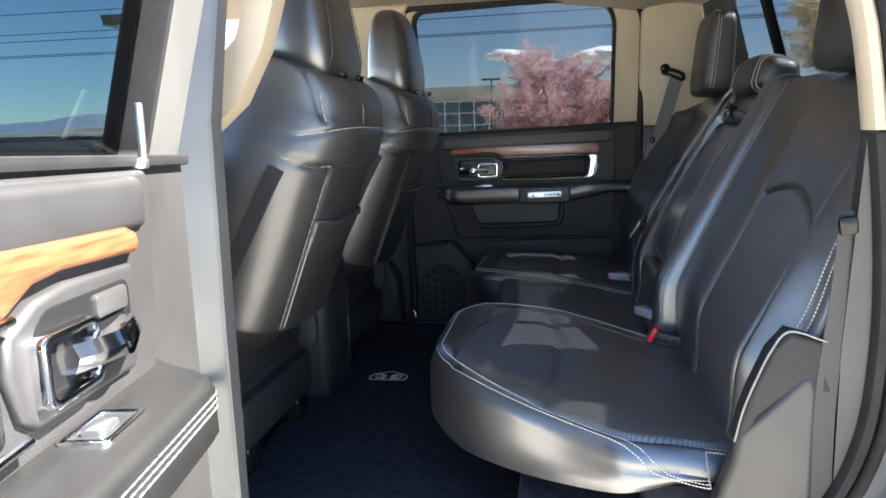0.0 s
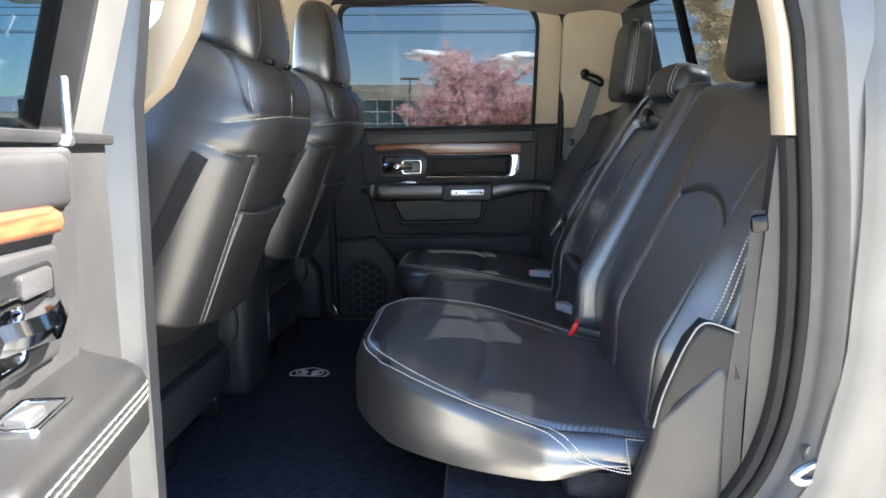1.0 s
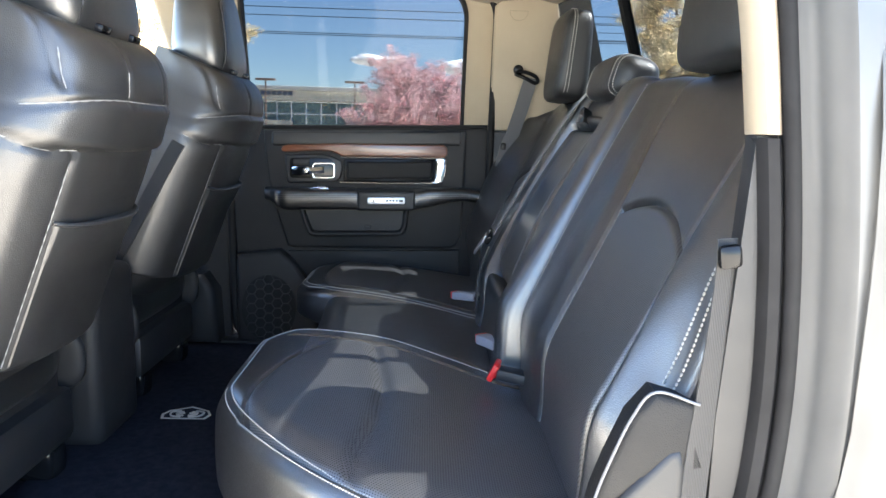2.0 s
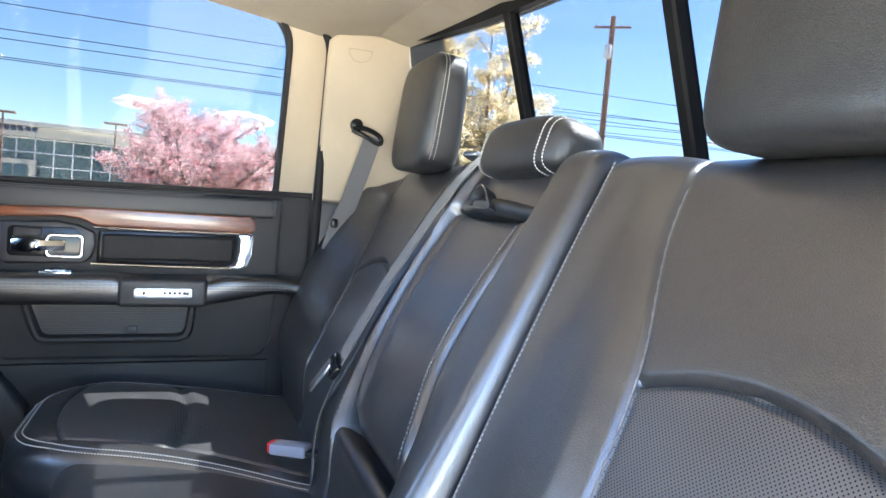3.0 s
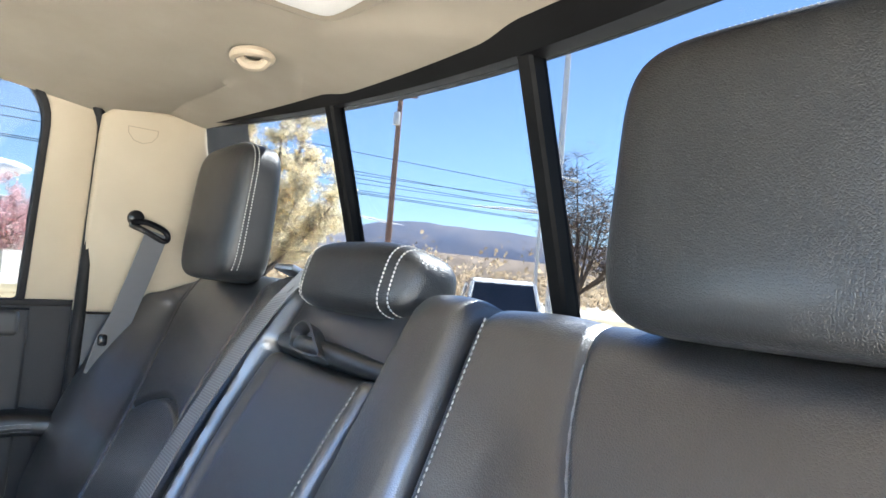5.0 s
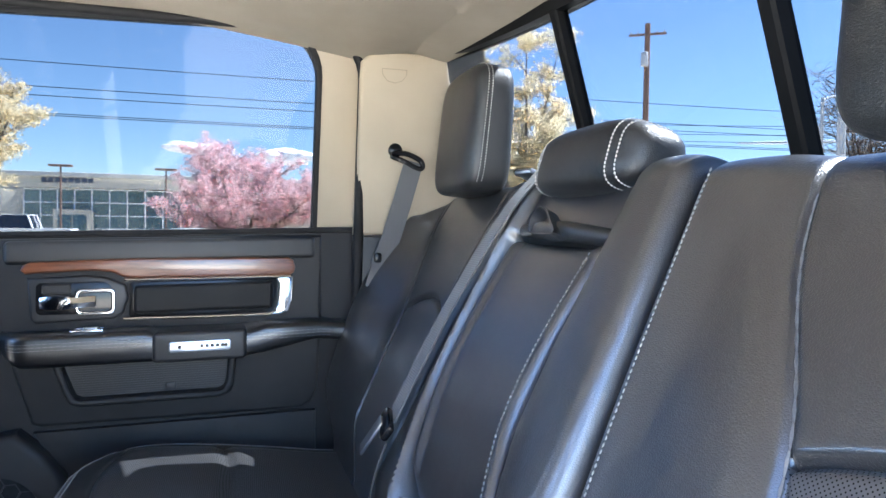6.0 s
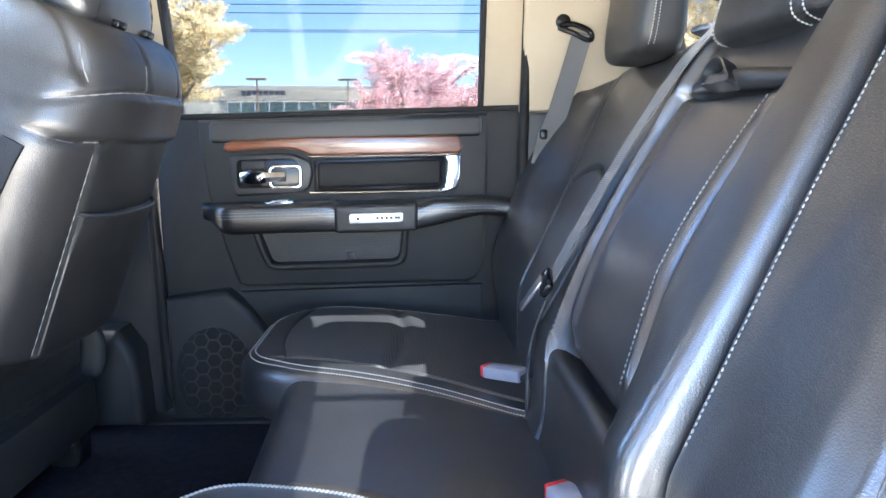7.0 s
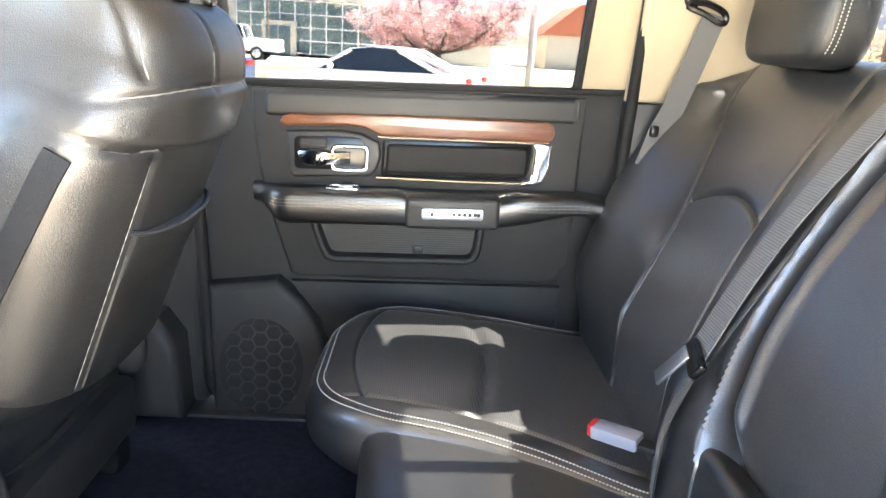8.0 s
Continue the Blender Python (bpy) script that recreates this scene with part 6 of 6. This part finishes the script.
# building with a bowed glass front
def building():
    y0 = 52.0
    b = thing("showroom_building", (-12, y0, GROUND_Z), "pale commercial building with a bowed glass front", "building")
    part("wall", join(rbox((-9.0, y0 + 9, GROUND_Z + 2.35), (26, 18, 4.7), 0.05), rbox((-17.5, y0 + 0.6, GROUND_Z + 1.9), (7, 1.6, 3.8), 0.05)), STUCCO, b, "pale stucco walls")
    part("roof", rbox((-9.0, y0 + 9, GROUND_Z + 4.85), (26.6, 18.6, 0.34), 0.06), surface("parapet_grey", (0.42, 0.42, 0.40), (0.48, 0.48, 0.46), 0.5, (0.8, 0.9)), b, "grey parapet")
    pts = lambda c: [(-14.6 + 13.4 * k / 12, y0 - 0.5 - 1.6 * math.sin(math.pi * k / 12)) for k in range(13)]
    P = pts(0)
    for i in range(12):
        (x0, ya), (x1, yb) = P[i], P[i + 1]
        for j in range(4):
            z0 = GROUND_Z + 0.25 + j * 0.88
            z1 = z0 + 0.88
            bm = bmesh.new()
            vs = [bm.verts.new(q) for q in ((x0 + 0.04, ya, z0 + 0.04), (x1 - 0.04, yb, z0 + 0.04), (x1 - 0.04, yb, z1 - 0.04), (x0 + 0.04, ya, z1 - 0.04), (x0 + 0.04, ya + 0.06, z0 + 0.04), (x1 - 0.04, yb + 0.06, z0 + 0.04), (x1 - 0.04, yb + 0.06, z1 - 0.04), (x0 + 0.04, ya + 0.06, z1 - 0.04))]
            for f in ((0, 1, 2, 3), (7, 6, 5, 4), (0, 4, 5, 1), (1, 5, 6, 2), (2, 6, 7, 3), (3, 7, 4, 0)):
                bm.faces.new([vs[q] for q in f])
            part("pane", bm, WINDOW_BLUE, b, smooth=False)
    frame_bits = []
    for x, y in P:
        frame_bits.append(rbox((x, y + 0.03, GROUND_Z + 2.0), (0.09, 0.14, 3.6), 0.01))
    for j in range(5):
        for (x0, ya), (x1, yb) in zip(P, P[1:]):
            frame_bits.append(tube([(x0, ya + 0.03, GROUND_Z + 0.25 + j * 0.88), (x1, yb + 0.03, GROUND_Z + 0.25 + j * 0.88)], 0.05, 6))
    part("window_frame", join(*frame_bits), WHITE_PAINT, b, "white window grid")
    part("canopy", prism([(x, y - 0.3) for x, y in P] + [(P[-1][0], y0 + 0.3), (P[0][0], y0 + 0.3)], lambda a, d, c: Vector((a, c, GROUND_Z + 3.85 + d)), 0.0, 0.35), STUCCO, b, "bowed canopy over the glass")
    part("entrance", rbox((-11.2, y0 - 1.9, GROUND_Z + 1.2), (2.4, 0.8, 2.4), 0.04), STUCCO, b, "pale entrance portal")
    part("entrance_door", join(rbox((-11.7, y0 - 2.33, GROUND_Z + 1.05), (0.8, 0.06, 2.0), 0.01), rbox((-10.8, y0 - 2.33, GROUND_Z + 1.05), (0.8, 0.06, 2.0), 0.01)), WINDOW_BLUE, b)
    part("sign_bars", join(*[rbox((-13.5 + k * 0.42, y0 - 0.05, GROUND_Z + 4.45), (0.30, 0.08, 0.34), 0.02) for k in range(8)]), BLUE_PAINT, b, "unreadable sign as plain bars")
    return b


building()
barn = thing("red_roofed_building", (12, 60, GROUND_Z), "low building with a red roof", "building")
part("wall", rbox((13.5, 62, GROUND_Z + 1.4), (9, 8, 2.8), 0.05), STUCCO, barn)
part("roof", prism([(8.4, 2.7), (18.6, 2.7), (15.5, 5.2), (11.5, 5.2)], lambda a, d, c: Vector((a, 57.6 + d, GROUND_Z + c)), 0.0, 9.0), surface("red_roof", (0.42, 0.12, 0.07), (0.52, 0.17, 0.10), 0.8, (0.8, 0.9)), barn, "red pitched roof")


# ---- cars ----
def car(name, loc, yaw, paint, label, kind="sedan", category="car"):
    """A parked car about its own axes: length along x (front at -x)."""
    m = pose(*loc, 0, 0, yaw)
    c = thing(name, loc, label, category)
    if kind == "sedan":
        L, W, prof = 4.7, 1.82, [(-2.35, 0.35), (-2.35, 0.62), (-2.2, 0.76), (-1.1, 0.92), (0.0, 0.94), (1.5, 0.98), (2.25, 0.98), (2.35, 0.80), (2.35, 0.35)]
        cab = [(-1.15, 0.92), (-0.35, 1.36), (0.15, 1.44), (0.75, 1.41), (1.75, 0.97)]
    elif kind == "suv":
        L, W, prof = 4.8, 1.95, [(-2.4, 0.4), (-2.4, 0.8), (-2.2, 0.98), (-1.2, 1.08), (0.0, 1.10), (2.2, 1.12), (2.4, 1.0), (2.4, 0.4)]
        cab = [(-1.2, 1.08), (-0.5, 1.74), (0.0, 1.87), (1.6, 1.88), (2.0, 1.80), (2.35, 1.1)]
    else:
        L, W, prof = 5.6, 1.98, [(-2.8, 0.5), (-2.8, 0.95), (-2.6, 1.10), (-1.5, 1.18), (0.6, 1.20), (2.7, 1.20), (2.8, 1.15), (2.8, 0.5)]
        cab = [(-1.5, 1.16), (-0.8, 1.80), (-0.3, 1.90), (0.7, 1.88), (0.95, 1.20)]
    side = lambda w, taper=0.0: (lambda a, d, h: m @ Vector((a, d * w - taper * max(0, h - 0.9) * (1 if d > 0 else -1), h)))
    bm = prism(prof, lambda a, d, h: m @ Vector((a, d, h)), -W / 2, W / 2, 0.10, 3)
    part("body", bm, paint, c, "painted body")
    taper = 0.32
    top = lambda a, d, h: m @ Vector((a, d * (1 - taper * (h - 0.9) / 0.9 * 0.55), h))
    part("cabin", prism(cab, top, -W / 2 + 0.06, W / 2 - 0.06, 0.05, 3), CAR_GLASS, c, "dark glazed cabin")
    roofp = [p for p in cab if p[1] > cab[2][1] - 0.12]
    rp = [(roofp[0][0], roofp[0][1])] + roofp[1:-1] + [roofp[-1]]
    pts = rp + [(a, h + 0.03) for a, h in rp[::-1]]
    part("roof", prism(pts, top, -W / 2 + 0.07, W / 2 - 0.07, 0.0), paint, c)
    posts = []
    for s in (-1, 1):
        for a, b in ((cab[0], cab[1]), (cab[-1], cab[-2])):
            posts.append(tube([top(a[0], s * (W / 2 - 0.055), a[1]), top(b[0], s * (W / 2 - 0.055), b[1])], 0.05, 6))
    for post in posts:
        part("roof_post", post, paint, c)
    r = 0.33 if kind == "sedan" else 0.38
    for a in (-L * 0.30, L * 0.29):
        for s in (-1, 1):
            w = part("wheel", moved(cyl((a, s * (W / 2 - 0.09), r), r, 0.22, "y", 24, 0.04), m), TYRE, c, "black tyre")
            part("rim", moved(cyl((a, s * (W / 2 + 0.012), r), r * 0.66, 0.03, "y", 20, 0.01), m), STEEL, w)
    for s in (-1, 1):
        part("tail_light", moved(rbox((L / 2 - 0.02, s * (W / 2 - 0.25), 0.86 if kind == "sedan" else 1.0), (0.06, 0.36, 0.13), 0.02), m), RED, c, "red tail light")
    part("number_plate", moved(rbox((L / 2 + 0.005, 0, 0.72), (0.02, 0.34, 0.16), 0.005), m), WHITE_PAINT, c)
    part("mirror", moved(join(*[rounded((-0.75 if kind == "sedan" else -0.8, s * (W / 2 + 0.06), 1.0 if kind == "sedan" else 1.2), (0.12, 0.18, 0.13), 3.0, 6) for s in (-1, 1)]), m), paint, c)
    return c


car("white_sedan", (-1.5, 15.5, GROUND_Z), -18, WHITE_PAINT, "white sedan parked across the lot")
car("blue_sedan", (-7.2, 17.0, GROUND_Z), -18, BLUE_PAINT, "dark blue sedan parked across the lot")
car("red_pickup", (7.3, 24.5, GROUND_Z), 60, RED_PAINT, "dark red pickup parked under the trees", "pickup", "pickup")
car("white_pickup", (-12.0, 41.0, GROUND_Z), 0, WHITE_PAINT, "white pickup parked by the building", "pickup", "pickup")
car("white_suv", (12.3, 13.1, GROUND_Z), -126, WHITE_PAINT, "white sport utility vehicle parked behind the truck", "suv")


# ---- poles and wires ----
def utility_pole(x, y, h):
    p = thing("utility_pole", (x, y, GROUND_Z), "weathered wooden utility pole with a crossarm", "utility pole")
    part("post", tube([(x, y, GROUND_Z), (x, y, GROUND_Z + h)], [0.24, 0.18], 10), POLE_WOOD, p)
    part("crossarm", rbox((x, y, GROUND_Z + h - 0.7), (2.4, 0.12, 0.14), 0.01, 1, (0, 0, -35)), POLE_WOOD, p)
    part("transformer", cyl((x - 0.32, y - 0.2, GROUND_Z + h - 2.4), 0.24, 0.9, "z", 16, 0.04), STEEL, p, "grey transformer can")
    for k in (-1.05, -0.6, 0.6, 1.05):
        part("insulator", cyl((x + k * math.cos(radians(35)), y - k * math.sin(radians(35)), GROUND_Z + h - 0.55), 0.05, 0.16, "z", 10), STEEL, p)


utility_pole(25.2, 39.0, 15.2)


def street_lamp(x, y, h, arm, label, r=0.09):
    s = thing("street_lamp", (x, y, GROUND_Z), label, "street lamp")
    part("post", tube([(x, y, GROUND_Z), (x, y, GROUND_Z + h)], [r, r * 0.7], 12), STEEL, s)
    if arm:
        part("arm", tube(bez([(x, y, GROUND_Z + h - 0.1), (x + arm * 0.4, y, GROUND_Z + h + 0.1), (x + arm, y, GROUND_Z + h + 0.12)], 10), 0.035, 8), STEEL, s)
        part("head", rbox((x + arm * 1.1, y, GROUND_Z + h + 0.10), (0.55, 0.22, 0.12), 0.04), STEEL, s)


street_lamp(16.0, 14.6, 12.0, 0, "tall pale steel lamp post behind the truck", 0.13)
street_lamp(19.5, 18.8, 6.4, 1.6, "street lamp with a curved arm")
street_lamp(3.6, 27.5, 9.5, 0, "pale steel post beside the blossom tree", 0.16)


def lot_lamp(x, y, h):
    s = thing("lot_lamp", (x, y, GROUND_Z), "car park lamp with a flat shoebox head", "street lamp")
    part("post", rbox((x, y, GROUND_Z + h / 2), (0.09, 0.09, h), 0.01), POLE_WOOD, s)
    part("head", rbox((x, y, GROUND_Z + h), (1.3, 0.4, 0.13), 0.02), POLE_WOOD, s)


lot_lamp(-11.0, 45.7, 5.0)
lot_lamp(-5.0, 45.6, 4.97)

for i, (y, z) in enumerate(((37, 9.6), (37, 8.4), (37.5, 8.05), (38, 7.25), (38, 7.15))):
    bm = tube([(-70 + 7 * k, y, GROUND_Z + z + 0.5 + 0.9 * ((k - 10) / 10) ** 2 - 0.9 + 0.02 * k) for k in range(21)], 0.022, 5)
    tagged(part("power_line", bm, RUBBER), "thin black overhead power line", "power line", "overhead power lines")
for i, z in enumerate((8.4, 7.9, 7.5)):
    bm = tube([(10 + 3.5 * k, 46 - 1.6 * k + i * 0.6, GROUND_Z + z + 0.05 * (k - 8) ** 2 * 0.3) for k in range(17)], 0.02, 5)
    tagged(part("power_line", bm, RUBBER), "thin overhead line behind the truck", "power line", "overhead power lines")


# ---- small fair-weather clouds far off ----
CLOUD = surface("cloud_white", (0.80, 0.81, 0.83), (0.88, 0.88, 0.89), 0.05, (0.95, 1.0), spec=0.0)


def cloud(c, w, h, seed):
    rnd = random.Random(seed)
    bits = []
    for k in range(26):
        a = rnd.uniform(-1, 1)
        r = h * (0.28 + 0.30 * (1 - a * a)) * rnd.uniform(0.6, 1.1)
        bm = bmesh.new()
        bmesh.ops.create_icosphere(bm, subdivisions=2, radius=r)
        for v in bm.verts:
            v.co *= rnd.uniform(0.86, 1.12)
            v.co.x *= 1.7
            v.co.z *= 0.75
        bits.append(moved(bm, pose(c[0] + a * w / 2, c[1] + rnd.uniform(-h, h), c[2] + rnd.uniform(-0.12, 0.30) * h * (1 - abs(a)))))
    b = thing("cloud", c, "small white puffy cloud in a blue sky", "cloud", "clouds")
    part("vapour", join(*bits), CLOUD, b)


cloud((-66, 900, 94), 52, 16, 3)
cloud((48, 900, 88), 60, 22, 5)


def contrail(a, b, r):
    t = thing("contrail", a, "thin white vapour trail in a blue sky", "vapour trail", "vapour trails", "structure")
    pts = [Vector(a).lerp(Vector(b), k / 12) for k in range(13)]
    part("vapour", tube(pts, [r * (0.25 + 0.75 * math.sin(math.pi * (k + 0.5) / 13)) for k in range(13)], 8), CLOUD, t)


contrail((620, 760, 118), (770, 700, 122), 2.6)
contrail((470, 840, 88), (540, 810, 80), 1.6)
